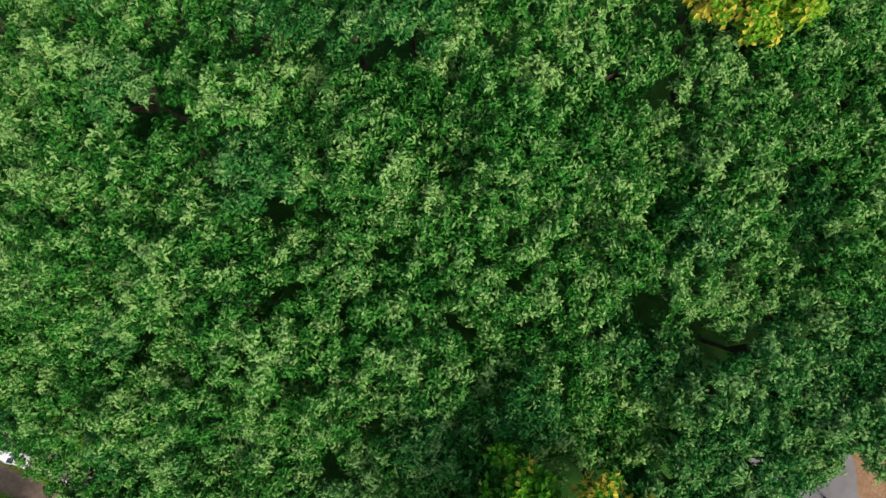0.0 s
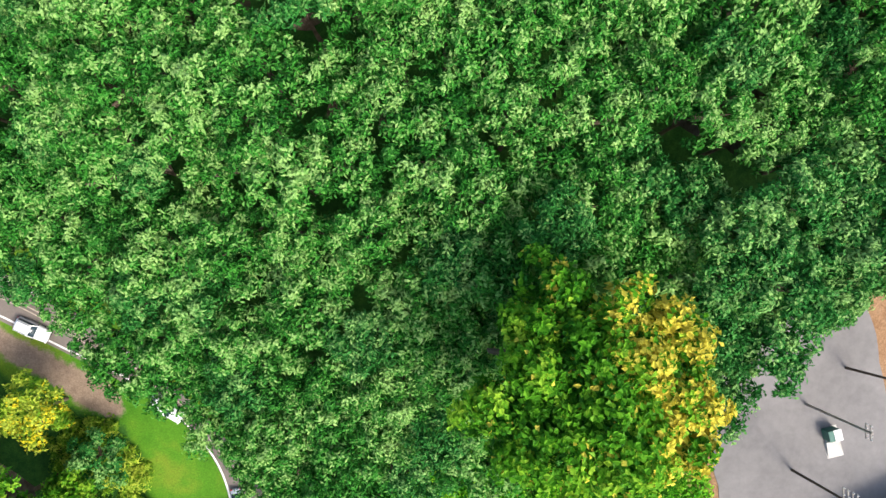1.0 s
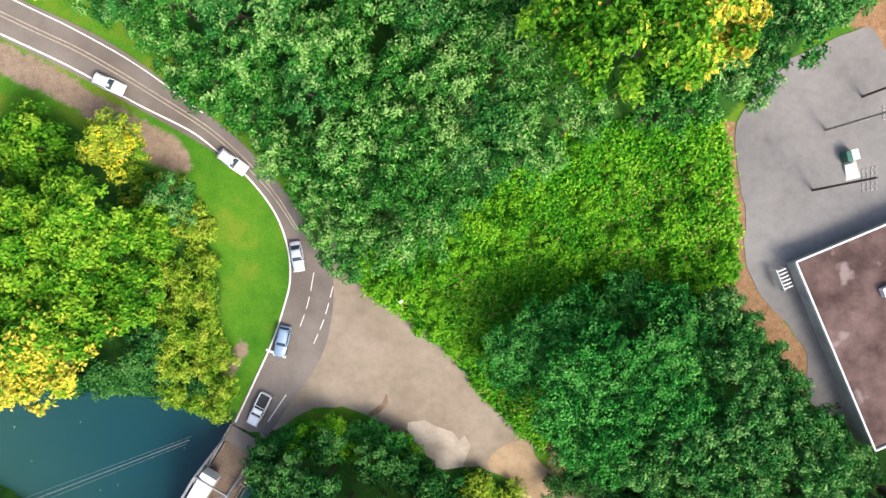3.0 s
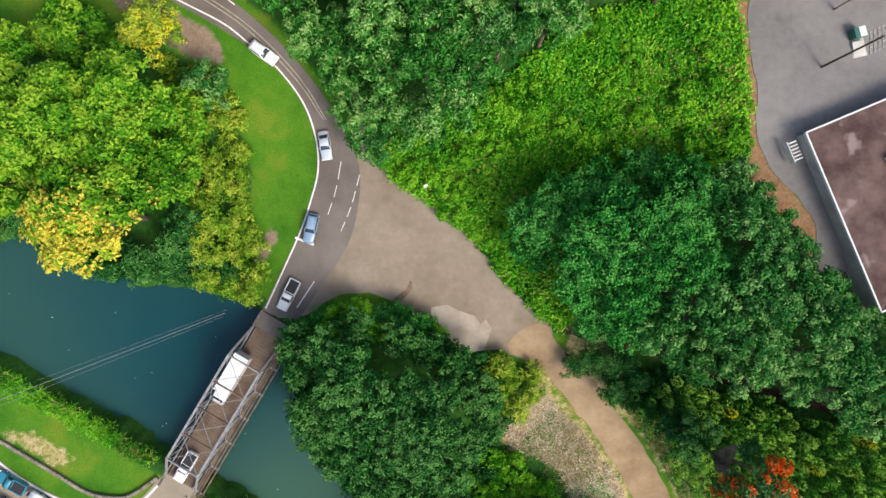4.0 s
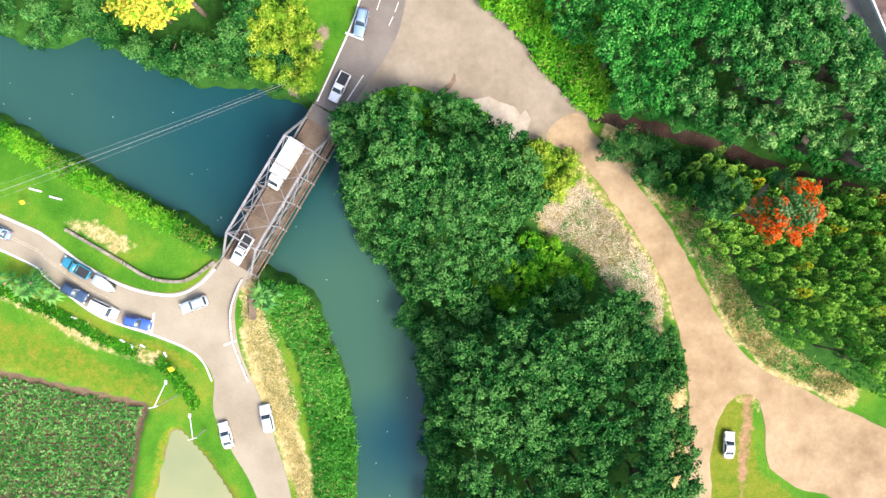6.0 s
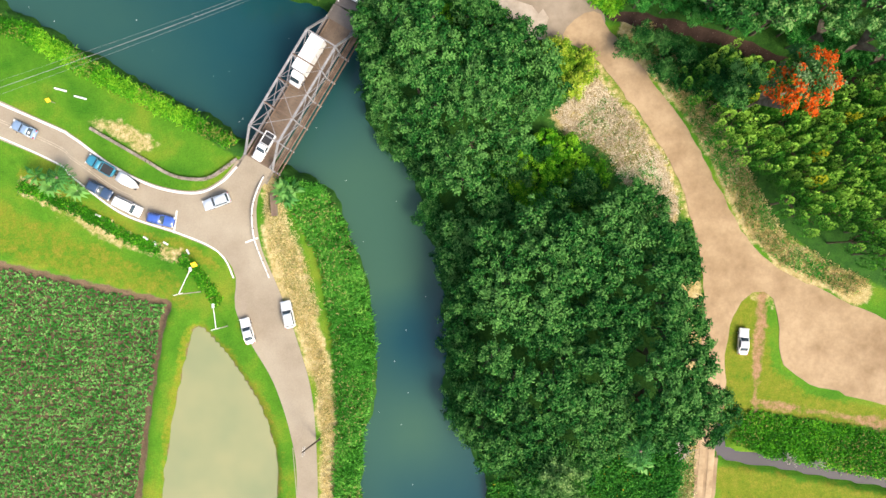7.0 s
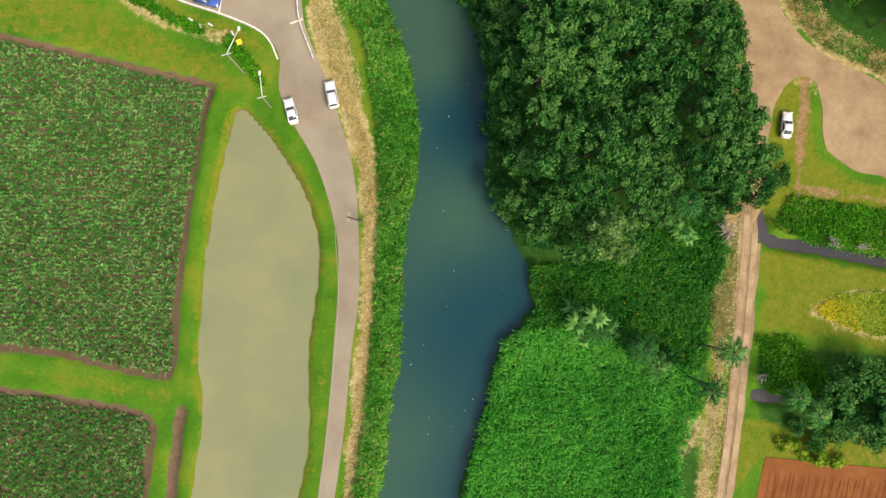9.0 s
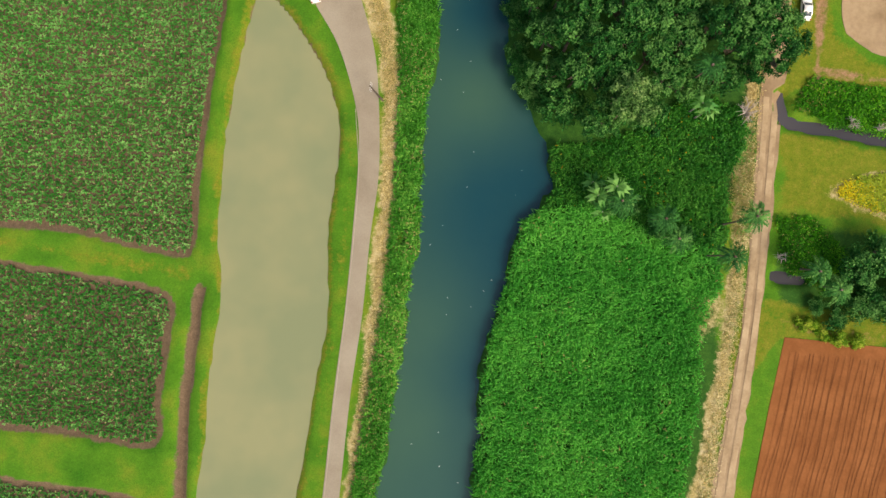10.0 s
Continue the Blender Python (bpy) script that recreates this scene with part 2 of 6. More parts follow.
def tube(bm, points, radii, sides=8):
    rings = []
    pts = [Vector(p) for p in points]
    for i, p in enumerate(pts):
        d = (pts[min(i + 1, len(pts) - 1)] - pts[max(i - 1, 0)]).normalized()
        q = d.to_track_quat("Z", "Y").to_matrix()
        rings.append([bm.verts.new(p + q @ Vector((radii[i] * math.cos(a), radii[i] * math.sin(a), 0))) for a in (math.tau * k / sides for k in range(sides))])
    for r0, r1 in zip(rings, rings[1:]):
        for k in range(sides):
            bm.faces.new((r0[k], r0[(k + 1) % sides], r1[(k + 1) % sides], r1[k]))
    bm.faces.new(list(reversed(rings[0])))
    bm.faces.new(rings[-1])
    return bm


def spline(points, closed=False, step=1.5):
    """A smooth line through plan points, sampled evenly."""
    p = np.array(points, float)
    n, out = len(p), []
    for i in range(n if closed else n - 1):
        a, b = p[i], p[(i + 1) % n]
        z = p[(i - 1) % n] if closed or i else 2 * a - b
        c = p[(i + 2) % n] if closed or i + 2 < n else 2 * b - a
        k = max(2, int(np.linalg.norm(b - a) / step))
        t = (np.arange(k) / k)[:, None]
        out.append(0.5 * (2 * a + (b - z) * t + (2 * z - 5 * a + 4 * b - c) * t ** 2 + (3 * a - z - 3 * b + c) * t ** 3))
    if not closed:
        out.append(p[-1:])
    return np.concatenate(out)


def line_distance(P, line):
    d = np.full(len(P), 1e9)
    for a, b in zip(line[:-1], line[1:]):
        ab = b - a
        t = np.clip(((P - a) @ ab) / max(ab @ ab, 1e-9), 0, 1)
        d = np.minimum(d, np.hypot(*(P - a - t[:, None] * ab).T))
    return d


def inside(P, poly):
    r = np.zeros(len(P), bool)
    for a, b in zip(poly, np.roll(poly, -1, 0)):
        cross = (a[1] > P[:, 1]) != (b[1] > P[:, 1])
        x = a[0] + (P[:, 1] - a[1]) / ((b[1] - a[1]) if b[1] != a[1] else 1e-9) * (b[0] - a[0])
        r ^= cross & (P[:, 0] < x)
    return r


def depth_in(P, poly):
    """Distance to the outline of an area, positive inside it."""
    d = line_distance(P, np.concatenate([poly, poly[:1]]))
    return np.where(inside(P, poly), d, -d)


TABLE = np.random.RandomState(5).rand(256, 256)


def value_noise(x, y, size):
    u, v = x / size, y / size
    i, j = np.floor(u).astype(int), np.floor(v).astype(int)
    f, g = u - i, v - j
    f, g = f * f * (3 - 2 * f), g * g * (3 - 2 * g)
    T = lambda a, b: TABLE[a % 256, b % 256]
    return (T(i, j) * (1 - f) + T(i + 1, j) * f) * (1 - g) + (T(i, j + 1) * (1 - f) + T(i + 1, j + 1) * f) * g


def smooth(a, b, x):
    t = np.clip((x - a) / (b - a), 0, 1)
    return t * t * (3 - 2 * t)


# ---- the lie of the land ----
VALLEY = [(-110, -105, 2.2), (-62, -112, 2.6), (-110, -150, 1.0), (-75, -200, 1.0), (-50, -160, 1.5), (-48, -225, 1.5), (0, -180, 1.4),
          (20, -200, 1.9), (45, -170, 1.9), (45, -235, 2.0), (-110, -235, 1.0), (22, -125, 2.2), (48, -135, 2.3), (-5, -132, 1.8), (0, -105, 3.0),
          (15, -100, 3.6), (-41, -78, 3.7), (-58, -105, 3.5), (-46, -70, 4.2), (-80, -90, 2.4), (-60, -60, 4.8), (-82, -60, 2.2), (-30, -84, 3.2)]
HILL = [(-15, -70, 5.4), (0, -78, 5.4), (-30, -63, 5.5), (-32, -50, 6.5), (-43, -35, 9.0), (-55, -25, 11.0), (-68, -18, 13.0), (-95, -5, 15.0),
        (-15, -57, 8.0), (12, -44, 15.0), (0, -56, 10.0), (0, -30, 18.0), (-20, -27, 15.0), (24, -56, 14.5), (30, -45, 18.5), (45, -40, 18.5),
        (38, -57, 18.3), (46, -70, 18.0), (20, -70, 11.0), (8, -78, 6.0), (30, -86, 6.5), (48, -92, 6.0), (0, 20, 24.0), (-40, 15, 19.0), (40, 0, 20.0)]
KNOTS = np.array(VALLEY + HILL, float)


def blend_field(knots, soft):
    """A smooth surface through knots of x, y, z."""
    r = np.sqrt(((knots[:, None, :2] - knots[None, :, :2]) ** 2).sum(2) + soft ** 2)
    k = len(knots)
    A = np.zeros((k + 1, k + 1))
    A[:k, :k], A[:k, k], A[k, :k] = r, 1, 1
    wts = np.linalg.solve(A, np.append(knots[:, 2], 0))
    lo, hi = knots[:, 2].min(), knots[:, 2].max()

    def field(x, y):
        out = np.full(np.shape(x), wts[k])
        for (a, b, _), q in zip(knots, wts):
            out = out + q * np.sqrt((x - a) ** 2 + (y - b) ** 2 + soft ** 2)
        return np.clip(out, lo, hi)
    return field


land = blend_field(KNOTS, 5.0)
WEST_BANK = [(-300, -30), (-140, -60), (-95.1, -79.3), (-80.5, -87.7), (-70.7, -92.6), (-59.9, -99.1), (-49.2, -105.0), (-44.3, -108.0), (-40.2, -115.5),
             (-37.4, -124.0), (-35.2, -136.0), (-36.6, -149.0), (-38.0, -162.0), (-37.6, -173.5), (-39.2, -181.5), (-40.6, -194.3), (-42.9, -208.1), (-44.6, -222.0), (-50, -260), (-70, -420)]
EAST_BANK = [(-45, -420), (-30, -260), (-28.4, -222.0), (-27.5, -211.0), (-28.4, -204.0), (-26.2, -196.1), (-23.4, -184.0), (-20.6, -173.0), (-14.9, -168.0),
             (-16.6, -159.0), (-18.8, -152.5), (-22.6, -147.0), (-22.8, -132.0), (-24.0, -121.0), (-26.8, -112.0), (-28.6, -104.5), (-34.5, -100.0), (-36.5, -92.0),
             (-37.5, -84.5), (-44.2, -76.1), (-54.0, -72.6), (-66.0, -71.6), (-80.4, -64.7), (-95.1, -64.6), (-140, -40), (-300, -5)]
RIVER = np.concatenate([spline(WEST_BANK, False, 3), spline(EAST_BANK, False, 3)])
POND = spline([(-67.2, -132.6), (-69.2, -140.0), (-71.6, -152.8), (-72.9, -163.9), (-73.2, -177.8), (-72.4, -186.7), (-74.0, -199.5), (-74.7, -210.3), (-76.5, -228.0), (-77, -250),
               (-63, -250), (-59.2, -224.0), (-57.9, -216.9), (-56.2, -204.2), (-54.0, -190.4), (-54.2, -176.6), (-52.5, -162.6), (-52.8, -154.6), (-55.8, -145.6), (-60.9, -138.0), (-64.6, -133.8)], True, 2)
FIELD_1 = spline([(-135, -113), (-109.6, -119.4), (-94.4, -122.9), (-79.3, -126.4), (-71.3, -128.4), (-72.2, -131.8), (-74.6, -146.4), (-76.8, -165.4), (-77.6, -178.0), (-80.6, -180.3), (-98.5, -176.4), (-135, -168)], True, 2)
FIELD_2 = spline([(-135, -177), (-111.6, -181.3), (-96.7, -183.6), (-82.0, -186.8), (-81.5, -194.7), (-82.8, -204.6), (-83.6, -213.3), (-95.8, -212.0), (-135, -205)], True, 2)
FIELD_3 = spline([(-135, -214), (-110.3, -219.0), (-86.7, -222.3), (-85, -228), (-87, -250), (-135, -250)], True, 2)
DITCH_W = spline([(-76.5, -186.0), (-77.1, -190.7), (-77.9, -198.6), (-78.7, -206.4), (-79.0, -213.3), (-79.2, -226.0)], False, 2)
DITCH_E = spline([(25.0, -151.0), (25.6, -154.5), (28.4, -155.9), (35.3, -156.9), (47.0, -159.2), (75, -164)], False, 2)
DITCH_S = spline([(24.2, -182.5), (26, -182.8), (28.6, -183.1)], False, 1)


def ground_height(x, y):
    x, y = np.asarray(x, float), np.asarray(y, float)
    shape = x.shape
    x, y = x.ravel(), y.ravel()
    P = np.stack([x, y], 1)
    z = land(x, y)
    z = np.maximum(z, 0.9) + 0.25 * (value_noise(x, y, 6.0) - 0.5) * smooth(3, 9, z)
    d = depth_in(P, RIVER) + 1.6 * (value_noise(x, y, 2.6) - 0.5) + 0.8 * (value_noise(x, y, 1.1) - 0.5)
    s = smooth(-1.6, 1.8, d)
    z = z * (1 - s) - 1.8 * s
    for poly, floor_z, soft in ((POND, 0.25, 0.7), (FIELD_1, 0.55, 0.5), (FIELD_2, 0.55, 0.5), (FIELD_3, 0.55, 0.5)):
        near = (x > poly[:, 0].min() - 2) & (x < poly[:, 0].max() + 2) & (y > poly[:, 1].min() - 2) & (y < poly[:, 1].max() + 2)
        if near.any():
            s = smooth(-soft, soft, depth_in(P[near], poly) + 0.5 * (value_noise(x[near], y[near], 2.0) - 0.5))
            z[near] = z[near] * (1 - s) + floor_z * s
    for path, half in ((DITCH_W, 0.7), (DITCH_E, 0.9), (DITCH_S, 0.9)):
        near = (x > path[:, 0].min() - 3) & (x < path[:, 0].max() + 3) & (y > path[:, 1].min() - 3) & (y < path[:, 1].max() + 3)
        if near.any():
            s = 1 - smooth(half - 0.3, half + 0.7, line_distance(P[near], path))
            z[near] = z[near] * (1 - s) + 0.1 * s
    return z.reshape(shape)


def height(x, y):
    return float(ground_height(np.array([x]), np.array([y]))[0])


def axis(lo, hi, step, reach):
    mid = np.arange(lo, hi, step)
    grow = np.cumsum(step * 1.35 ** np.arange(1, 60))
    grow = grow[grow < reach]
    return np.concatenate([(lo - grow)[::-1], mid, mid[-1] + grow])


VERGE_E = spline([(-54, -108), (-53.5, -118), (-51, -126), (-47.6, -136), (-45.4, -145), (-44.6, -160), (-45.3, -172), (-46.6, -190), (-48.4, -204), (-50.2, -225)], False, 2)
TRACK_RIGHT = spline([(6.6, -83.6), (12.4, -90.2), (19.0, -98.7), (23.9, -107.3), (28.7, -115.9), (34.0, -121.8), (46, -128)], False, 2)
SOUTH_TRACK = spline([(24, -126), (24.2, -136), (24, -145), (23, -154), (22.3, -163.8), (20.3, -183.5), (18.8, -195.3), (14.6, -220.6), (12, -240)], False, 2)


def build_ground():
    xs, ys = axis(-120, 62, 0.85, 2600), axis(-232, 42, 0.85, 2600)
    X, Y = np.meshgrid(xs, ys)
    x, y = X.ravel(), Y.ravel()
    z = ground_height(x, y)
    P = np.stack([x, y], 1)
    nx, ny = len(xs), len(ys)
    i = (np.arange(ny - 1)[:, None] * nx + np.arange(nx - 1)[None, :]).ravel()
    F = np.stack([i, i + 1, i + nx + 1, i + nx], 1)
    wob = value_noise(x, y, 4.0)

    def band(line, half, soft=1.2):
        return 1 - smooth(half - soft, half + soft, line_distance(P, line) + 1.6 * (wob - 0.5))

    def patch(poly, soft=1.5):
        return smooth(-soft, soft, depth_in(P, np.array(poly, float)) + 1.8 * (wob - 0.5))
    dry = np.maximum.reduce([0.78 * band(VERGE_E + (1.5, 0), 1.9, 1.2), 
                             0.8 * band(SOUTH_TRACK + (-3.5, 0), 1.6), 0.9 * band(TRACK_RIGHT + (2.6, 1.4), 2.4), 0.48 * band(TRACK_RIGHT - (5.2, 3.0), 1.7), 
                             0.6 * patch([(-97, -106.5), (-76, -116.5), (-68, -120), (-69, -121.5), (-80, -118.5), (-97, -110)], 0.8), 0.65 * patch([(32, -168), (36, -165), (44, -163.5), (60, -163.5), (60, -173.5), (46, -173), (38, -171.5)], 1.0),
                             0.9 * patch([(1.9, -87.7), (4.8, -92), (9.6, -96.7), (15.3, -104.4), (17.7, -112), (16.7, -116.8), (12.5, -112), (7.7, -107.2), (5.8, -102.5), (-1.9, -98.6), (-3.8, -95.8), (-0.4, -92.9)], 1.2),
                             0.8 * patch([(-53.5, -109), (-51, -112), (-47.5, -121), (-45, -131), (-43.8, -140), (-46.8, -140), (-50, -131), (-53.5, -123), (-55, -116)], 1.5),
                             0.6 * patch([(-85, -97), (-76, -102), (-73, -101), (-79, -96)], 1.2), 0.5 * patch([(8, -187), (14, -182), (16, -190), (10, -196)])])
    earth = np.maximum.reduce([band(spline([(-74, -20.5), (-68.7, -23), (-61, -27), (-54, -31.4), (-47.5, -35.4)], False, 2) + (-0.6, -1.2), 2.0), 0.7 * band(spline([(-45.5, -74), (-43, -70), (-40, -65)], False, 2), 0.9, 0.8)])
    gold = np.maximum.reduce([0.75 * patch([(24, -127), (33.5, -126), (34.5, -140), (40, -145), (60, -148), (60, -152), (31, -147.5), (24, -152)], 1.0), 0.9 * patch([(25, -157.5), (60, -163), (60, -182), (48, -175), (36, -172), (25, -171)], 1.5),
                              0.5 * patch([(-130, -100), (-97, -112), (-80, -120), (-70, -124), (-66, -130), (-71, -130), (-90, -124), (-130, -113)], 1.5), 0.62 * band(POND, 1.0, 0.8), 0.6 * patch([(-98, -106), (-80, -116), (-68, -120.5), (-61, -125), (-60, -130), (-62.5, -121.5), (-70, -117), (-80, -113.5), (-97, -104.5)], 0.8),
                              0.65 * patch([(18, -186), (44, -190), (60, -193), (60, -197), (25, -193), (19, -200), (15, -222), (13, -222)], 1.0), 0.7 * band(TRACK_RIGHT - (4.6, 2.6), 1.0), 0.45 * band(spline([(-57, -145), (-51, -156), (-50.6, -170), (-52.5, -190), (-55, -215)], False, 2), 0.8), 0.5 * band(spline([(-135, -172.5), (-100, -180), (-79, -183)], False, 2), 1.2)])
    soil = np.maximum.reduce([patch([(26.5, -34), (29, -33), (31, -44), (32.5, -53), (37, -60), (44, -72), (41, -72), (34, -62), (29, -55), (27.5, -46)], 0.9),
                              patch([(43, -20), (52, -17), (75, -28), (75, -44), (53, -37), (49, -30), (47, -22)]), 0.6 * band(spline([(33, -124), (32, -136), (31, -149), (29, -153)], False, 2), 0.8, 0.6), 0.6 * band(spline([(31, -146.2), (40, -147.5), (60, -151)], False, 2), 1.0, 0.7),
                              0.4 * band(spline([(24, -190), (34, -192), (60, -193.5)], False, 2), 1.2)])
    rank = np.maximum.reduce([patch([(-80, 45), (-80, 10), (-58, -12), (-42, -29), (-29, -43), (-25, -52), (-13, -62), (5, -80), (50, -95), (60, -70), (33, -62), (27, -34), (45, -16), (70, -14), (70, 45)]), smooth(-4.0, -1.8, depth_in(P, RIVER)),
                              patch([(-37, -78), (-20, -76), (0, -86), (16, -108), (22, -122), (21, -152), (15, -172), (12, -225), (-30, -225), (-24, -180), (-15, -165), (-24, -140), (-27, -112), (-37, -92)]), patch([(-110, -60), (-70, -30), (-46, -40), (-43, -62), (-45, -75), (-80, -66)]), patch([(10, -80), (60, -92), (60, -129), (44, -122), (33, -114), (24, -99), (14, -88)]),
                              0.75 * patch([(30, -147.2), (60, -152), (60, -161), (34, -156), (27, -152)], 0.8), 0.7 * patch([(24, -172), (34, -174), (50, -176), (50, -190), (25, -188)])])
    soil = np.where((x < -200) | (x > 200), 0, soil)
    mud = np.maximum.reduce([smooth(-0.6, 0.4, depth_in(P, f)) for f in (FIELD_1, FIELD_2, FIELD_3)] + [1 - smooth(0.6, 1.3, line_distance(P, DITCH_W)), smooth(-0.3, 0.6, depth_in(P, POND))])
    me = np_mesh("ground", np.stack([x, y, z], 1), F, [M_GROUND], True, {"dry": dry, "soil": soil, "rank": rank, "mud": mud, "gold": gold, "earth": earth})
    tagged(new("ground", me), "green valley floor and hillside with mown grass and bare earth", "ground", kind="structure")


def flat_sheet(name, x0, x1, y0, y1, z, material, label, category):
    me = np_mesh(name, [(x0, y0, z), (x1, y0, z), (x1, y1, z), (x0, y1, z)], [(0, 1, 2, 3)], [material])
    return tagged(new(name, me), label, category, kind="structure")


def drape(name, outline, rise, material, label, category, rough_edge=0.0, step=2.0, closed_spline=True, parent=None):
    """A sheet with thickness that lies on the ground inside an outline."""
    from mathutils import geometry
    line = spline(outline, True, 1.4) if closed_spline else np.array(outline, float)
    if rough_edge:
        line = line + rough_edge * np.stack([value_noise(line[:, 0], line[:, 1], 1.7) - 0.5, value_noise(line[:, 1], line[:, 0], 1.9) - 0.5], 1) * 2
    gx, gy = np.meshgrid(np.arange(line[:, 0].min(), line[:, 0].max(), step), np.arange(line[:, 1].min(), line[:, 1].max(), step))
    G = np.stack([gx.ravel(), gy.ravel()], 1)
    G = G[depth_in(G, line) > 0.5 * step]
    n = len(line)
    pts = [Vector(p) for p in np.concatenate([line, G])]
    v2, _, f2, *_ = geometry.delaunay_2d_cdt(pts, [(i, (i + 1) % n) for i in range(n)], [], 1, 1e-4)
    v = np.array([tuple(p) for p in v2])
    z = ground_height(v[:, 0], v[:, 1]) + rise
    edges = {}
    for f in f2:
        for a, b in zip(f, f[1:] + f[:1]):
            edges[(a, b)] = edges.get((a, b), 0) + 1
    rim = [(a, b) for a, b in edges if (b, a) not in edges]
    k = len(v)
    V = np.concatenate([np.column_stack([v, z]), np.column_stack([v, z - rise - 0.25])])
    F = [tuple(f) for f in f2] + [t for a, b in rim for t in ((b, a, a + k), (b, a + k, b + k))]
    ob = new(name, np_mesh(name, V, F, [material], False))
    if parent:
        ob.parent = parent
        return tagged(ob, label)
    return tagged(ob, label, category, kind="structure")


def stripe(name, points, width, rise, material, parent, dashes=None, label=""):
    """Painted lines along a road: one ribbon, or dashes of (on, off) metres."""
    line = spline(points, False, 0.8)
    d = np.gradient(line, axis=0)
    d /= np.hypot(d[:, 0], d[:, 1])[:, None]
    side = np.stack([-d[:, 1], d[:, 0]], 1) * width / 2
    run = np.concatenate([[0], np.cumsum(np.hypot(*np.diff(line, axis=0).T))])
    z = ground_height(line[:, 0], line[:, 1]) + rise
    V = np.concatenate([np.column_stack([line + side, z]), np.column_stack([line - side, z])])
    n = len(line)
    keep = [i for i in range(n - 1) if not dashes or (run[i] % sum(dashes)) < dashes[0]]
    return part(name, np_mesh(name, V, [(i, i + 1, n + i + 1, n + i) for i in keep], [material]), None, parent, label)


# ---- ground, water, roads ----
def unit_2d(v):
    return v / np.hypot(v[:, 0], v[:, 1])[:, None]


build_ground()
SILT = blend_field(np.array([(-120, -55, 0.4), (-84, -73, 0.45), (-58, -82, 0.1), (-48, -92, 0.15), (-40, -105, 0.8), (-33, -114, 1.0), (-31, -124, 0.9), (-29, -133, 0.05), (-27, -142, 0.3), (-28, -152, 0.85), (-30, -158, 0.5), (-19, -165, 0.0), (-27, -168, 0.0), (-29, -178, 0.1), (-35, -192, 0.6), (-30, -200, 0.15), (-38, -208, 0.7), (-36, -235, 0.4)], float), 3.0)
xs, ys = axis(-125, -8, 2.5, 320), axis(-235, -25, 2.5, 320)
X, Y = np.meshgrid(xs, ys)
i = (np.arange(len(ys) - 1)[:, None] * len(xs) + np.arange(len(xs) - 1)[None, :]).ravel()
me = np_mesh("river", np.stack([X.ravel(), Y.ravel(), np.zeros(X.size)], 1), np.stack([i, i + 1, i + len(xs) + 1, i + len(xs)], 1), [M_RIVER], True, {"silt": SILT(X.ravel(), Y.ravel())})
tagged(new("river", me), "calm teal river, cloudy in places, between overgrown banks", "river", kind="structure")
centre = POND.mean(0)
pond_line = POND + unit_2d(POND - centre) * 1.0
me = np_mesh("pond", np.concatenate([np.column_stack([pond_line, np.full(len(pond_line), 0.78)]), [(centre[0], centre[1], 0.78)]]), [(k, (k + 1) % len(pond_line), len(pond_line)) for k in range(len(pond_line))], [M_POND])
tagged(new("pond", me), "flooded paddy with milky olive water", "pond", kind="structure")
flat_sheet("ditch_water", 22, 80, -168, -148, 0.75, M_DITCH, "narrow grey water ditch beside a grass plot", "ditch")
flat_sheet("ditch_pool", 22, 30, -185, -180, 0.75, M_DITCH, "short dark water ditch beside the dirt track", "ditch")

road = drape("road", [(-120, 4), (-92, -3.5), (-68.6, -14.8), (-56.7, -20.5), (-47, -27.5), (-38, -35), (-30.9, -43.6), (-27.0, -51), (-25.6, -56), (-27.4, -65.5), (-33.0, -74.0), (-38.8, -81.3),
              (-43.6, -80.6), (-40.9, -75.3), (-37.9, -69.2), (-35.2, -63.6), (-33.0, -58.2), (-32.5, -51.3), (-34.1, -45.4), (-37.5, -40.2), (-43.3, -35.4), (-53.9, -29.3), (-68.5, -21.6), (-92, -11), (-120, -4)],
              0.10, M_ASPHALT, "worn grey asphalt road curving down the wooded hill", "road")
stripe("edge_line", [(-92, -10.4), (-68.5, -21.0), (-61.3, -24.5), (-53.9, -28.7), (-46.4, -32.5), (-43.1, -34.9), (-38.4, -38.9), (-34.4, -44.2), (-32.6, -49.5), (-32.3, -54.5), (-33.4, -58.9), (-35.3, -64.2), (-38.0, -69.9), (-41.2, -76.5)], 0.24, 0.13, M_WHITE, road, None, "white painted kerb line")
stripe("edge_line", [(-92, -4), (-68.6, -15.4), (-61.3, -18.9), (-53, -23.6), (-44, -30.2)], 0.17, 0.13, M_WHITE, road)
for off in (-0.2, 0.2):
    stripe("center_line", [(-92 + off, -7.2 + off), (-68.5 + off, -18.2 + off), (-60 + off, -22.2 + off), (-50 + off, -28.2 + off), (-42 + off, -33.6 + off), (-35 + off, -40.8 + off), (-31.0 + off, -47)], 0.14, 0.13, M_YELLOW, road)
stripe("center_line", [(-28.6, -53.4), (-29.6, -58.0), (-31.2, -62.5)], 0.10, 0.13, M_WHITE, road, (2.2, 0.9))
stripe("edge_line", [(-25.7, -55.5), (-27.2, -60.5), (-29.2, -65.0)], 0.11, 0.13, M_WHITE, road, (1.6, 0.8))
stripe("edge_line", [(-33.3, -72.2), (-36.2, -76.4)], 0.16, 0.13, M_WHITE, road)
stripe("stop_line", [(-36.2, -65.2), (-33.2, -66.4)], 0.35, 0.13, M_WHITE, road)

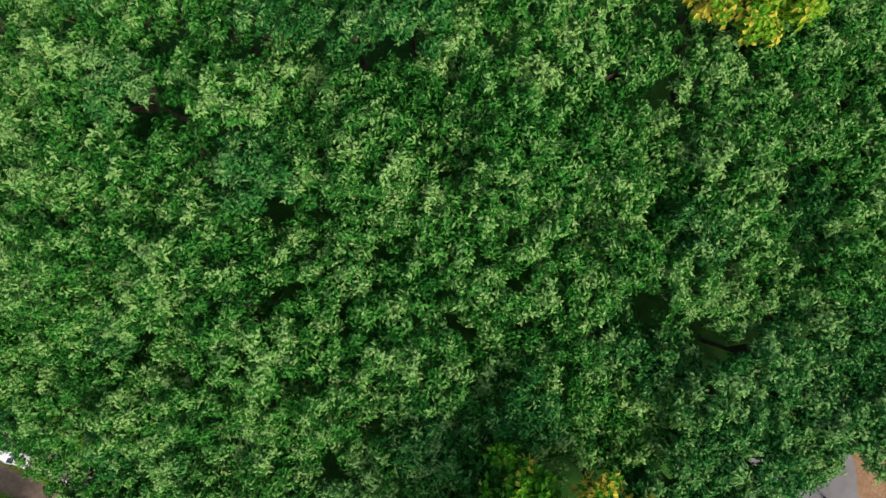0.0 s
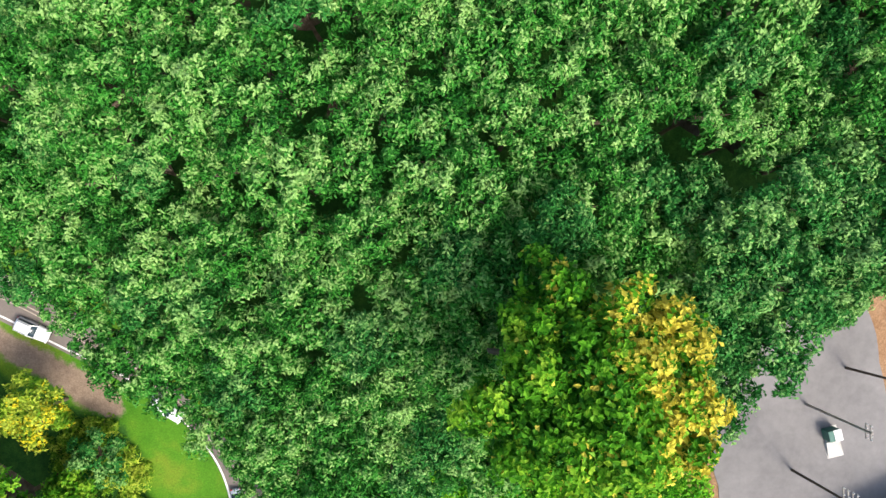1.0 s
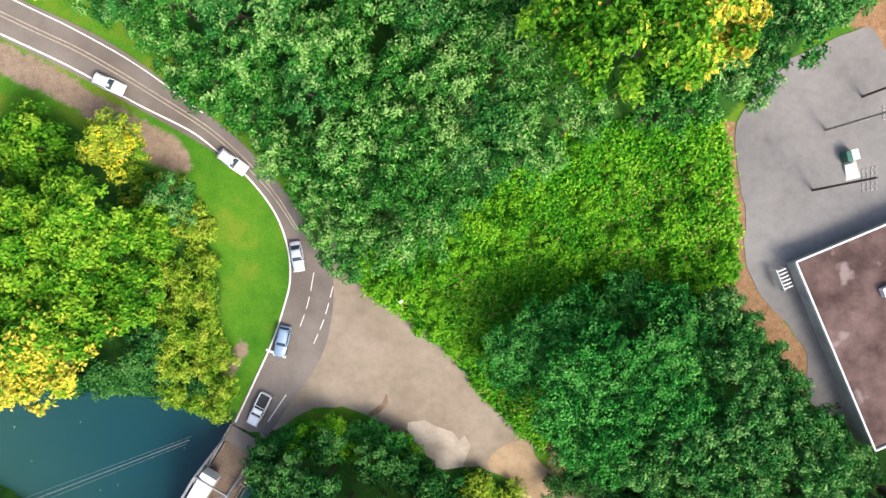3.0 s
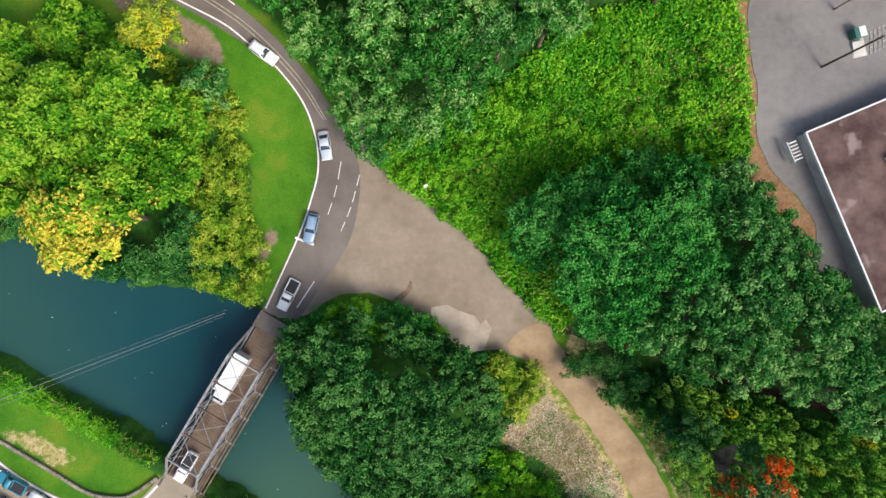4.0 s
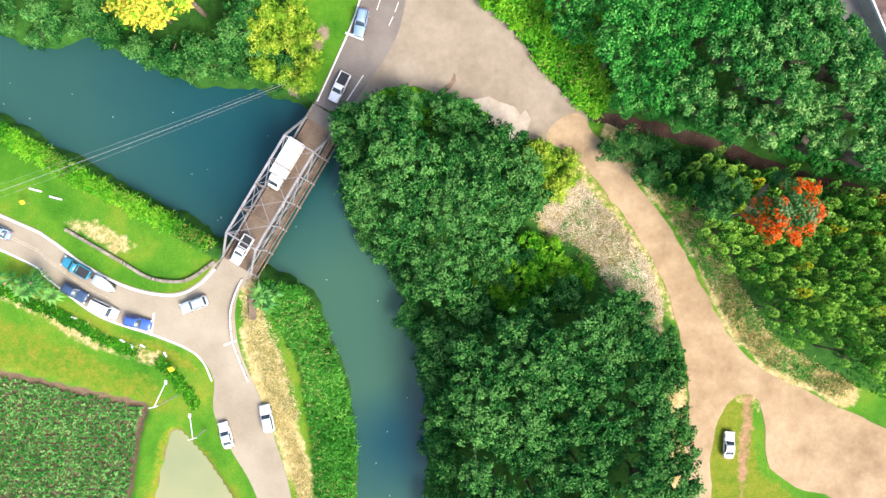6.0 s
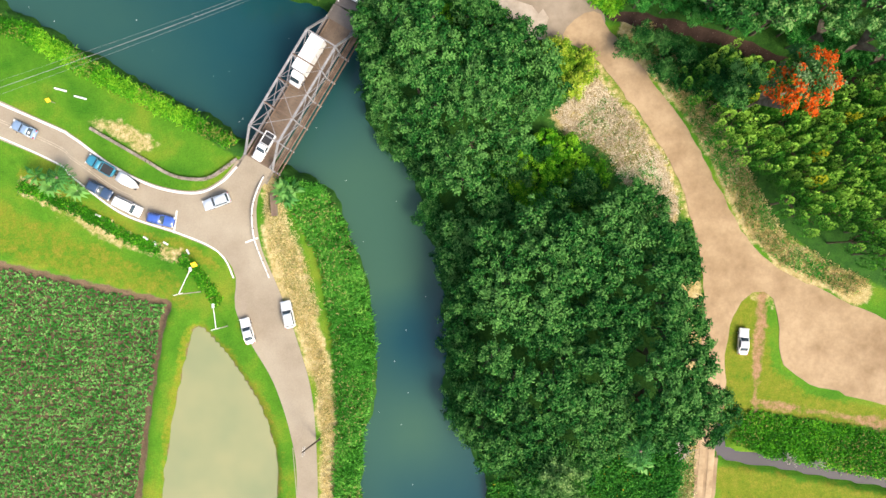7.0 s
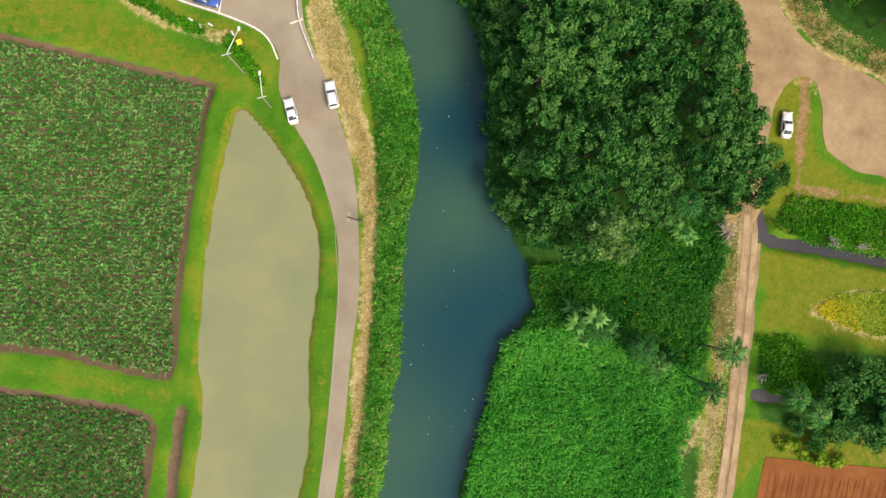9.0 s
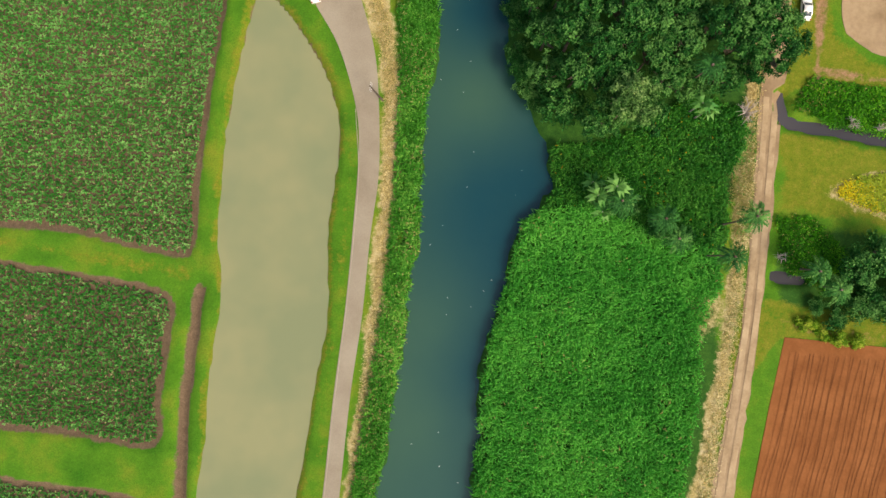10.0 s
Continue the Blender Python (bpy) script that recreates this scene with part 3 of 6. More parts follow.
junction = drape("road", [(-130, -80.5), (-93.8, -96.2), (-88.0, -99.1), (-81.3, -104.0), (-73.6, -107.8), (-66.2, -109.0), (-61.4, -106.9), (-57.6, -103.2), (-53.1, -105.8), (-54.6, -108.5), (-55.6, -112.3),
                  (-54.9, -118.8), (-51.6, -127.0), (-48.4, -136.3), (-46.2, -145), (-45.4, -156), (-45.4, -166), (-46.7, -176.5), (-47.9, -190.3), (-49.7, -204.0), (-51.3, -221.6), (-54, -250),
                  (-57, -250), (-54.2, -221.7), (-52.6, -204.0), (-50.9, -189.4), (-49.7, -174.6), (-48.9, -160.0), (-50.0, -151.7), (-53.0, -142.5), (-57.0, -135.5), (-59.6, -129.5), (-59.4, -124.2), (-61.0, -120.9),
                  (-64.0, -118.9), (-69.8, -116.5), (-79.4, -113.1), (-88.0, -106.8), (-93.8, -102.8), (-130, -87.5)], 0.10, M_PALEROAD, "pale grey asphalt road with a junction beside the bridge", "road")
stripe("edge_line", [(-130, -80.9), (-93.8, -96.6), (-88.0, -99.5), (-81.3, -104.3), (-73.6, -108.2), (-66.2, -109.4), (-61.6, -107.6), (-58.6, -104.8)], 0.36, 0.13, M_WHITE, junction, None, "white painted concrete kerb line")
stripe("edge_line", [(-130, -87), (-93.8, -102.5), (-88.0, -106.5), (-79.4, -112.8), (-69.8, -116.2), (-64.0, -118.6), (-61.3, -120.9), (-59.8, -124.2)], 0.26, 0.13, M_WHITE, junction)
for off in (-0.2, 0.2):
    stripe("center_line", [(-130, -84 + off), (-93.8, -99.6 + off), (-88.0, -103.2 + off), (-81.0, -108.2 + off), (-77.0, -110.2 + off)], 0.14, 0.13, M_YELLOW, junction)
stripe("stop_line", [(-69.6, -112.4), (-70.2, -116.3)], 0.3, 0.13, M_WHITE, junction)
stripe("stop_line", [(-57.6, -118.0), (-55.4, -117.2)], 0.3, 0.13, M_WHITE, junction)
stripe("edge_line", [(-49.6, -154), (-48.9, -165), (-49.5, -176), (-50.7, -189.4), (-52.3, -204.0), (-53.9, -221.7)], 0.10, 0.13, M_PALEGRAVEL, junction)

drape("gravel_turnout", [(-25.2, -47.5), (-22.3, -52.9), (-19.6, -57.0), (-14.1, -60.2), (-8.7, -64.8), (-4.2, -71.2), (0.8, -76.2), (4.8, -80.5), (1.5, -84.5), (-3.6, -83.2), (-8.8, -83.0), (-13.3, -80.6), (-17.8, -77.0), (-23.2, -74.6), (-29.0, -74.4), (-35.6, -77.6), (-33.0, -72.5), (-28.6, -65.0), (-26.6, -56.0)],
      0.06, M_GRAVEL, "pale brown gravel turnout beside the road", "gravel", 0.35)
drape("gravel_patch", [(-13.3, -76.4), (-8.8, -76.8), (-5.2, -80.4), (-7.0, -83.0), (-10.6, -82.3), (-14.3, -79.5)], 0.10, M_PALEGRAVEL, "pale worn patch in the gravel turnout", "gravel", 1.6, 1.5)
drape("wet_stain", [(-20.8, -75.2), (-18.8, -73.6), (-18.0, -71.9), (-17.8, -73.0), (-18.6, -74.6), (-20.0, -75.6)], 0.10, M_STAIN, "dark damp stain in the gravel turnout", "gravel", 0.3, 1.0)
drape("earth_patch", [(-17.2, -76.8), (-14.6, -77.8), (-14.2, -79.8), (-17.2, -78.8)], 0.10, M_STAIN, "bare brown earth patch in the gravel turnout", "gravel", 0.4, 1.0)
drape("dirt_track", [(2.5, -79.0), (6.6, -83.6), (12.4, -90.2), (19.0, -98.7), (23.9, -107.3), (28.7, -115.9), (34.0, -121.8), (44, -127.2), (54.2, -132), (62, -136), (62, -147), (52, -146), (45.6, -144.4), (39.7, -142.5), (35.9, -138.3), (35.2, -130.4), (32.8, -127.0), (28.9, -128.4), (26.3, -136.3), (26.2, -144), (25.2, -152), (24.2, -163.8), (21.9, -183.5), (20.3, -195.2), (16.6, -220.6), (13, -245),
                     (8, -245), (12.6, -220.6), (17.4, -195.3), (18.9, -183.5), (20.4, -163.9), (21.0, -154.1), (22.1, -144), (22.2, -136), (22.3, -127.4), (21.3, -119.5), (19.1, -111.5), (16.2, -104.4), (10.5, -95.8), (3.2, -86.8), (-2.5, -82.5)],
      0.08, M_DIRT, "tan dirt track opening into a bare dirt lot", "track", 0.3)
track = bpy.data.objects["dirt_track"]
for off in (-0.8, 0.8):
    stripe("wheel_rut", [(23.2 + off, -151), (22.9 + off, -156), (22.2 + off, -164), (20.4 + off, -183.5), (18.9 + off, -195.2), (14.6 + off, -220.6)], 1.05, 0.14, M_RUT, track, None, "pale packed wheel rut")
drape("gully_path", [(5, -79.5), (10, -79.2), (20, -82.0), (30, -85.5), (40, -89.2), (55, -92.5), (80, -97.4), (80, -99.4), (55, -94.6), (40, -91.3), (30, -87.7), (20, -84.2), (10, -81.6)], 0.06, M_LITTER, "dark leaf-littered path between the trees", "path", 0.5)
drape("parking_lot", [(44.1, -21.6), (47.3, -21.4), (49.2, -25), (50.5, -31), (54, -36.5), (75, -41), (75, -75), (43.6, -73), (38.4, -62.9), (34.0, -57.2), (31.4, -52.8), (30.3, -44.3), (29.0, -35), (31.7, -29.8), (36.1, -25.4)], 0.08, M_LOT, "pale grey weathered asphalt parking lot", "parking lot", 0.3)
drape("ploughed_field", [(25.3, -193.0), (42.8, -194.5), (70, -197), (70, -245), (17, -245), (19.4, -220.5), (22.5, -205)], 0.08, M_PLOUGH, "bare red-brown ploughed field", "field", 0.12, 2.0, False)

plough = bpy.data.objects["ploughed_field"]
for k in range(46):
    o, w = k * 0.86 + 0.22 * math.sin(k * 2.3), 0.25 * math.sin(k * 1.7)
    stripe("furrow", [(26.2 + o, -195.6 - 0.07 * o + w), (24.6 + o + w, -203), (22.6 + o, -212), (20.2 + o - w, -221), (17.8 + o, -238)], 0.06 + 0.04 * (k * 5 % 3), 0.13, M_FURROW, plough)


# ---- plants ----
def unit(v):
    return v / np.maximum(np.linalg.norm(v, axis=-1, keepdims=True), 1e-9)


def leaves(rng, o, d, L, W, droop, tone, bloom=None, facing=None):
    """Folded pointed leaves: base, two sides and tip of each. facing: where their upper sides turn."""
    n = len(o)
    d = unit(d)
    s = unit(np.cross(d, rng.normal(size=(n, 3)) + (0, 0, 1.2) if facing is None else facing))
    up = np.cross(s, d)
    L, W = np.broadcast_to(L, n)[:, None], np.broadcast_to(W, n)[:, None]
    mid = o + d * L * 0.5 + up * W * 0.25
    tip = o + d * L + np.array([0, 0, -1.0]) * L * droop
    V = np.stack([o, mid + s * W * 0.5, tip, mid - s * W * 0.5], 1).reshape(-1, 3)
    F = np.arange(4 * n).reshape(n, 4)
    return V, F, {"tone": np.repeat(tone, 4), "bloom": np.repeat(np.zeros(n) if bloom is None else bloom, 4)}


def crown_mesh(name, seed, R, tall, lobes, clumps, per, clump_r, L, W, material, bloom=None, squash=0.9, spiky=0.6, up=0.35, fine=0.10, pad=0.03, dome=0.5, jag=0.13):
    """A crown of lobes; each lobe carries clumps of leaves on its outer side. Shading is put into the tone: darker
    within and below.
    """
    rng = np.random.RandomState(seed)
    k = np.arange(lobes)
    r = R * 0.8 * np.sqrt((k + 0.3) / lobes) * rng.uniform(0.85, 1.12, lobes)
    a = k * 2.39996 + rng.uniform(-0.4, 0.4, lobes)
    rl = R * (0.95 / np.sqrt(lobes) + pad) * rng.uniform(0.8, 1.2, lobes)
    c = np.stack([r * np.cos(a), r * np.sin(a), tall * (0.72 - dome * (r / R) ** 2) + rng.uniform(-jag, jag, lobes) * tall], 1)
    w = rl ** 2 / (rl ** 2).sum()
    which = rng.choice(lobes, clumps, p=w)
    q = unit(rng.normal(size=(clumps, 3)) * (1, 1, 0.8) + (0, 0, 0.55))
    cc = c[which] + q * rl[which, None] * rng.uniform(0.75, 1.08, clumps)[:, None] * (1, 1, squash)
    # painted shading: clumps on top of a lobe get a lighter tone than its sides
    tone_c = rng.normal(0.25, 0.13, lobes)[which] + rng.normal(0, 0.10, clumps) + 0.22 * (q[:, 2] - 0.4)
    bl = np.zeros(clumps) if bloom is None else bloom(rng, cc)
    j = np.repeat(np.arange(clumps), per)
    n = len(j)
    ball = unit(rng.normal(size=(n, 3))) * rng.uniform(0.2, 1, n)[:, None] ** 0.5
    o = cc[j] + ball * clump_r * (1, 1, 0.75)
    out = unit(unit(o - c[which[j]]) * 0.8 + ball * 0.45 + rng.normal(size=(n, 3)) * 0.28 + (0, 0, 0.3))
    d = rng.normal(size=(n, 3)) * 0.6 + ball * spiky * 0.7 + (0, 0, up * 0.5)
    d = d - (d * out).sum(1)[:, None] * out * 0.8
    # shaded by tone inside each clump too: upper outer leaves paler, inner ones darker
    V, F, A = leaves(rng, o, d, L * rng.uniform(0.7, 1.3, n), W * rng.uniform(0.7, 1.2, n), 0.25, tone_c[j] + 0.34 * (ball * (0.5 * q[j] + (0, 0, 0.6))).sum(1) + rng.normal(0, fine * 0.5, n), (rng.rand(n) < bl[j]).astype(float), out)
    V[:, 2] += tall - V[:, 2].max()
    return np_mesh(name, V, F, [material], False, A)


def trunk_mesh(name, seed, spread, r0):
    """A tapered trunk of unit height with limbs that fork into the crown."""
    rng = np.random.RandomState(seed)
    bm = bmesh.new()
    tube(bm, [(0, 0, 0), (0.1, 0.05, 0.3), (-0.05, 0.1, 0.6), (0.05, 0, 0.85)], [r0 * 1.5, r0, r0 * 0.8, r0 * 0.5], 7)
    for k in range(4):
        a, h = k * 1.57 + rng.uniform(-0.3, 0.3), rng.uniform(0.45, 0.72)
        e = spread * rng.uniform(0.45, 0.75)
        tube(bm, [(0, 0, h), (e * 0.5 * math.cos(a), e * 0.5 * math.sin(a), h + 0.12), (e * math.cos(a), e * math.sin(a), h + 0.24)], [r0 * 0.5, r0 * 0.35, r0 * 0.12], 4)
    me = bpy.data.meshes.new(name)
    bm.to_mesh(me)
    bm.free()
    me.materials.append(M_BARK)
    return me


def gold_side(ax, ay, share=0.9, offset=0.0):
    """Blossom that covers the clumps towards one side of a crown."""
    def f(rng, c):
        s = c[:, 0] * ax + c[:, 1] * ay + rng.normal(0, 1.6, len(c)) + offset
        return np.clip(s * 0.45, 0.02, share) * (rng.rand(len(c)) < 0.8)
    return f


KINDS = {  # crown radius, crown height, then crown_mesh's numbers
    "forest": dict(R=4.6, tall=6.0, lobes=30, clumps=126, per=22, clump_r=0.5, L=0.55, W=0.26, material=M_FOREST, dome=0.3, jag=0.15, up=0.5),
    "bluish": dict(R=4.4, tall=6.0, lobes=28, clumps=120, per=22, clump_r=0.5, L=0.55, W=0.26, material=M_BLUEGREEN, dome=0.3, jag=0.15, up=0.5),
    "dark": dict(R=4.2, tall=5.0, lobes=26, clumps=110, per=19, clump_r=0.5, L=0.5, W=0.36, material=M_DARK, spiky=0.8),
    "creeper": dict(R=4.2, tall=4.2, lobes=16, clumps=165, per=14, clump_r=0.45, L=0.46, W=0.33, material=M_IVY, pad=0.1),
    "shrub": dict(R=2.4, tall=2.6, lobes=7, clumps=46, per=24, clump_r=0.5, L=0.5, W=0.2, material=M_SHRUB),
    "thicket": dict(R=3.0, tall=2.6, lobes=9, clumps=60, per=26, clump_r=0.6, L=0.5, W=0.26, material=M_DARK),
    "vine": dict(R=2.6, tall=1.6, lobes=9, clumps=46, per=26, clump_r=0.5, L=0.45, W=0.3, material=M_MEADOW, squash=0.5),
}
CROWNS, TRUNKS = {}, {}
LABELS = {"forest": "tall leafy green forest tree with feathery crown", "bluish": "tall blue-green leafy tree with loose crown", "dark": "dense dark green broadleaf tree by the river",
          "shrub": "bushy olive-green shrub with loose twigs", "thicket": "dense dark green riverside thicket bush", "creeper": "small tree smothered in dense blue-green creeper", "vine": "low bright green vine-covered bush on the slope"}


def plant(kind, x, y, top, R, seed, variants=4, name="forest_tree", group=""):
    """A tree or bush whose crown reaches the height top above the river."""
    spec = KINDS[kind]
    v = seed % variants
    if (kind, v) not in CROWNS:
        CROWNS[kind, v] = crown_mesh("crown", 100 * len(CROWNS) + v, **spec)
        TRUNKS[kind, v] = trunk_mesh("trunk", v, spec["R"], 0.05 * spec["R"])
    z = height(x, y)
    s = R / spec["R"]
    root = thing(name, Matrix.Translation((x, y, z - 0.15)), LABELS[kind], "tree" if "tree" in name else "bush", group)
    crown = part("crown", CROWNS[kind, v], None, root)
    lift = max(top - z - spec["tall"] * s, -0.3 * spec["tall"] * s)
    crown.location, crown.scale, crown.rotation_euler = (0, 0, lift + 0.15), (s, s, s), (0, 0, (seed * 2.4) % 6.28)
    stem = part("trunk", TRUNKS[kind, v], None, root)
    stem.scale, stem.rotation_euler = (s, s, max(lift + 0.62 * spec["tall"] * s, 0.5)), (0, 0, seed * 1.3 % 6.28)
    return root


def special_tree(name, x, y, top, label, spec, seed=1, category="tree"):
    z = height(x, y)
    root = thing(name, Matrix.Translation((x, y, z - 0.15)), label, category)
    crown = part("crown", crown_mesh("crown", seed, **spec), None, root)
    crown.location = (0, 0, max(top - z - spec["tall"], 0) + 0.15)
    stem = part("trunk", trunk_mesh("trunk", seed, spec["R"], 0.04 * spec["R"]), None, root)
    stem.scale = (1, 1, max(top - z - 0.3 * spec["tall"], 1))
    return root


def spots(poly, gap, seed, tries=30):
    """Points spread over an area, none nearer to another than gap."""
    rng = np.random.RandomState(seed)
    poly = np.array(poly, float)
    lo, hi = poly.min(0), poly.max(0)
    cand = lo + rng.rand(int(tries * np.prod(hi - lo) / gap ** 2), 2) * (hi - lo)
    cand = cand[inside(cand, poly)]
    kept = np.zeros((0, 2))
    for p in cand:
        if not len(kept) or ((kept - p) ** 2).sum(1).min() > gap * gap:
            kept = np.vstack([kept, p])
    return kept


FOREST_TOP = blend_field(np.array([(-50, -33, 19), (-38, -23, 26.5), (-33, -13, 31.6), (-40, 0, 34.5), (-26, 0, 41), (-18, -7, 40.5), (-3, -7.5, 42), (7, -17, 42), (21, -9, 38), (28, -9, 40), (31, -19, 38),
                                   (-8, -15, 39.5), (-15, -28, 32), (-7, -33, 33), (-31, -21, 30), (-19, -44, 23), (-25, -50, 14), (0, 25, 42), (-50, 25, 36), (50, 20, 38), (-68, -2, 26)], float), 3.0)
FOREST = [(-76, 4), (-70, -5), (-60, -11), (-53, -17), (-42, -26.5), (-32, -36.5), (-27, -44), (-24.5, -51.5), (-18, -51), (-6, -45), (2, -38), (12, -34), (22, -33), (28, -28), (34, -22), (44, -18.5), (52, -17), (50, 26), (-50, 26), (-72, 12)]
rng = np.random.RandomState(3)
for k, (x, y) in enumerate(spots(FOREST, 4.45, 4)):
    if math.hypot(x - 9.2, y + 27) < 6.2:
        continue
    top = float(FOREST_TOP(np.array([x]), np.array([y]))[0])
    blue = x > 18 + 6 * math.sin(y * 0.3) and y < -6 or k % 9 == 0
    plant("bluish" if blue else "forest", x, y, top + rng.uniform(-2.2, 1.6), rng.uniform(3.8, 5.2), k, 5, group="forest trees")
for k, (x, y, top) in enumerate(((29, -15.5, 38), (33.5, -14, 38), (21, -24, 38), (16.5, -33, 30), (25.5, -27, 34), (19, -30, 33), (37, -20.5, 33), (43, -17, 34), (-3, -35, 33), (1, -37, 28))):
    plant("bluish", x, y, top, 4.4, k + 3, 5, group="forest trees")
for k, (x, y, top) in enumerate(((-3, -20, 39), (0.5, -18.5, 40), (-4.5, -24, 37.5), (-1.5, -27, 36))):
    plant("forest", x, y, top, 4.6, k + 1, 5, group="forest trees")
BIG = dict(R=11.0, tall=13, lobes=64, clumps=620, per=30, clump_r=0.75, L=0.6, W=0.46, material=M_OLIVE, spiky=0.9)
special_tree("broad_tree", 9.2, -27.0, 51, "huge spreading olive-green tree with golden blossom patches", dict(BIG, R=11.7, clumps=760, dome=0.38, bloom=gold_side(0.85, 0.3, 0.85, -1.6)), 11)
special_tree("broad_tree", 27.6, 26.3, 46, "broad tree with yellow-orange blossom above the forest", dict(BIG, R=9, tall=9, clumps=380, bloom=gold_side(-0.7, 0.1, 0.9, 1.0)), 12)
for x, y, top, R, gx, gy in ((-60, -62, 28.5, 9.0, -0.1, -0.7), (-66, -50, 27.5, 8.5, 0, -1), (-56, -47, 26, 8.0, 0.1, -1), (-74, -57, 24, 7, 0.2, -1), (-76, -42, 24, 8, 1, 0), (-52.5, -56, 20, 6, 0, -1), (-84, -52, 22, 7.5, 0, -1), (-66, -63, 19, 5.5, 0, -1), (-58, -54, 25, 7, 0, -1), (-50.5, -48, 17, 4.5, 0, -1)):
    special_tree("broad_tree", x, y, top, "broad riverside tree with " + ("golden blossom on its lower side" if y < -60 else "rounded olive-green leaf clumps"), dict(BIG, R=R, tall=R * 1.15, lobes=44, clumps=int(5.6 * R * R), bloom=gold_side(gx, gy, 0.85, 1.0) if y < -60 else None), int(70 - y))
special_tree("broad_tree", -54, -36, 19, "leafy tree with a bright yellow blossoming top", dict(KINDS["bluish"], R=5, clumps=190, tall=5, bloom=gold_side(0.4, -0.3, 0.5), material=M_SHRUB), 31)
special_tree("broad_tree", -66, -36, 19, "rounded green tree above the road bank", dict(BIG, R=6.5, tall=7, lobes=16, clumps=200), 32)
special_tree("broad_tree", -48, -43, 15, "rounded green tree beside a lawn", dict(KINDS["bluish"], R=4.5), 33)
DARK_N = [(-3, -63), (8, -58), (20, -56), (27, -58), (33, -65), (40, -75), (60, -86), (60, -92.5), (45, -89.6), (32, -85.4), (20, -81.2), (10, -78), (3, -71)]
for k, (x, y) in enumerate(spots(DARK_N, 3.7, 8)):
    edge = depth_in(np.array([[x, y]]), np.array(DARK_N, float))[0]
    plant("bluish" if x > 24 or (x > 12 and y < -74) else "creeper", x, y, 18 + 1.2 * min(edge, 5) + 0.12 * x + rng.uniform(-1.5, 1.5), rng.uniform(3.2, 4.6), k, 4, "slope_tree", "trees on the slope")
WOOD_A = [(-35, -80), (-29, -77.5), (-20, -79), (-13, -82.5), (-8, -86), (-4, -88.5), (-5.5, -95), (-10, -100), (-14, -106), (-14, -112), (-24, -111), (-26, -103), (-33, -96), (-35.5, -88)]
for k, (x, y) in enumerate(spots(WOOD_A, 4.0, 9)):
    edge = depth_in(np.array([[x, y]]), np.array(WOOD_A, float))[0]
    plant("dark", x, y, (8.5 if y < -100 else 11.5) + 1.3 * min(edge, 5) + rng.uniform(-1, 1), rng.uniform(3.2, 4.4), k, 4, "riverside_tree", "riverside trees")
WOOD_B = [(-21, -116), (-13, -112), (0, -109), (8, -109), (15, -115), (17.5, -122), (18.5, -135), (20, -145), (15.5, -149), (9, -150), (0, -155), (-8, -158), (-14, -154), (-19, -147), (-20.5, -135)]
for k, (x, y) in enumerate(spots(WOOD_B, 4.1, 10)):
    edge = depth_in(np.array([[x, y]]), np.array(WOOD_B, float))[0]
    plant("dark", x, y, 9.5 + 1.5 * min(edge, 5) + (3 if x > 8 and y < -135 else 0) + rng.uniform(-1.2, 1.2), rng.uniform(3.2, 4.6), k, 4, "riverside_tree", "riverside trees")
special_tree("broad_tree", 17.6, -145.6, 17, "round dark green tree with fine leaves overhanging the dirt track", dict(KINDS["bluish"], R=6.2, tall=7, lobes=30, clumps=330, per=26, L=0.42, W=0.24, material=M_DARK), 45)
special_tree("broad_tree", -4.8, -155.6, 18.5, "rounded pale green tree at the edge of the cane grass", dict(KINDS["forest"], R=4.6, tall=6, clumps=190, per=30, L=0.45, material=M_PALE), 41)
for x, y, top, R in ((-70, -68.5, 8, 3), (-65, -69.5, 9, 3), (-60, -68.5, 9, 3.2), (-55, -68, 9, 3), (-50, -68, 8, 3), (-46, -71, 7.5, 2.6), (-78, -62, 9, 3), (-86, -62, 9, 3.3), (-93, -60, 9, 3.3), (36, -181, 8, 3.6), (41, -178, 8.5, 4), (45, -184, 8, 4), (39, -186, 6, 3), (33, -184, 6, 2.6), (50, -180, 8, 4), (37, -187.5, 6, 2.8), (41.5, -188.5, 6.5, 3), (46, -189, 6.5, 3), (33.5, -189.5, 4.6, 2.2), (30.5, -187.6, 4.2, 1.8), (53, -187, 8, 4), (48, -185, 8, 3.6), (-7, -169.3, 5.5, 2.4), (-2.5, -171, 5, 2.2), (3, -174, 5.2, 2.3), (7.5, -176, 4.8, 2.0), (-26, -113, 5, 2.6), (-21.5, -124, 6, 2.8)):
    plant("thicket", x, y, top, R, int(abs(x * 3 + y)), 3, "bush", "riverside bushes")
for k, (x, y) in enumerate(spots([(-56, -38), (-48, -40), (-44, -50), (-42.8, -62), (-40.6, -68), (-41.8, -73.6), (-45.5, -74), (-47, -70), (-53, -66), (-53, -52)], 2.5, 21)):
    plant("shrub", x, y, 8.5 + rng.uniform(-1, 1.4), rng.uniform(1.8, 2.8), k, 3, "shrub", "shrubs beside the lawn")
bank = spline(EAST_BANK[10:25], False, 3.6)
for k, (x, y) in enumerate(bank):
    if not (-46 < x < -36.5 and y > -84):
        plant("thicket", x + (1.6 if y < -84 else 0.3), y + (1.7 if y > -84 else 0), 3.6 + (k * 7 % 5) * 0.5, 2.0 + (k * 3 % 4) * 0.3, k, 3, "bush", "riverside bushes")
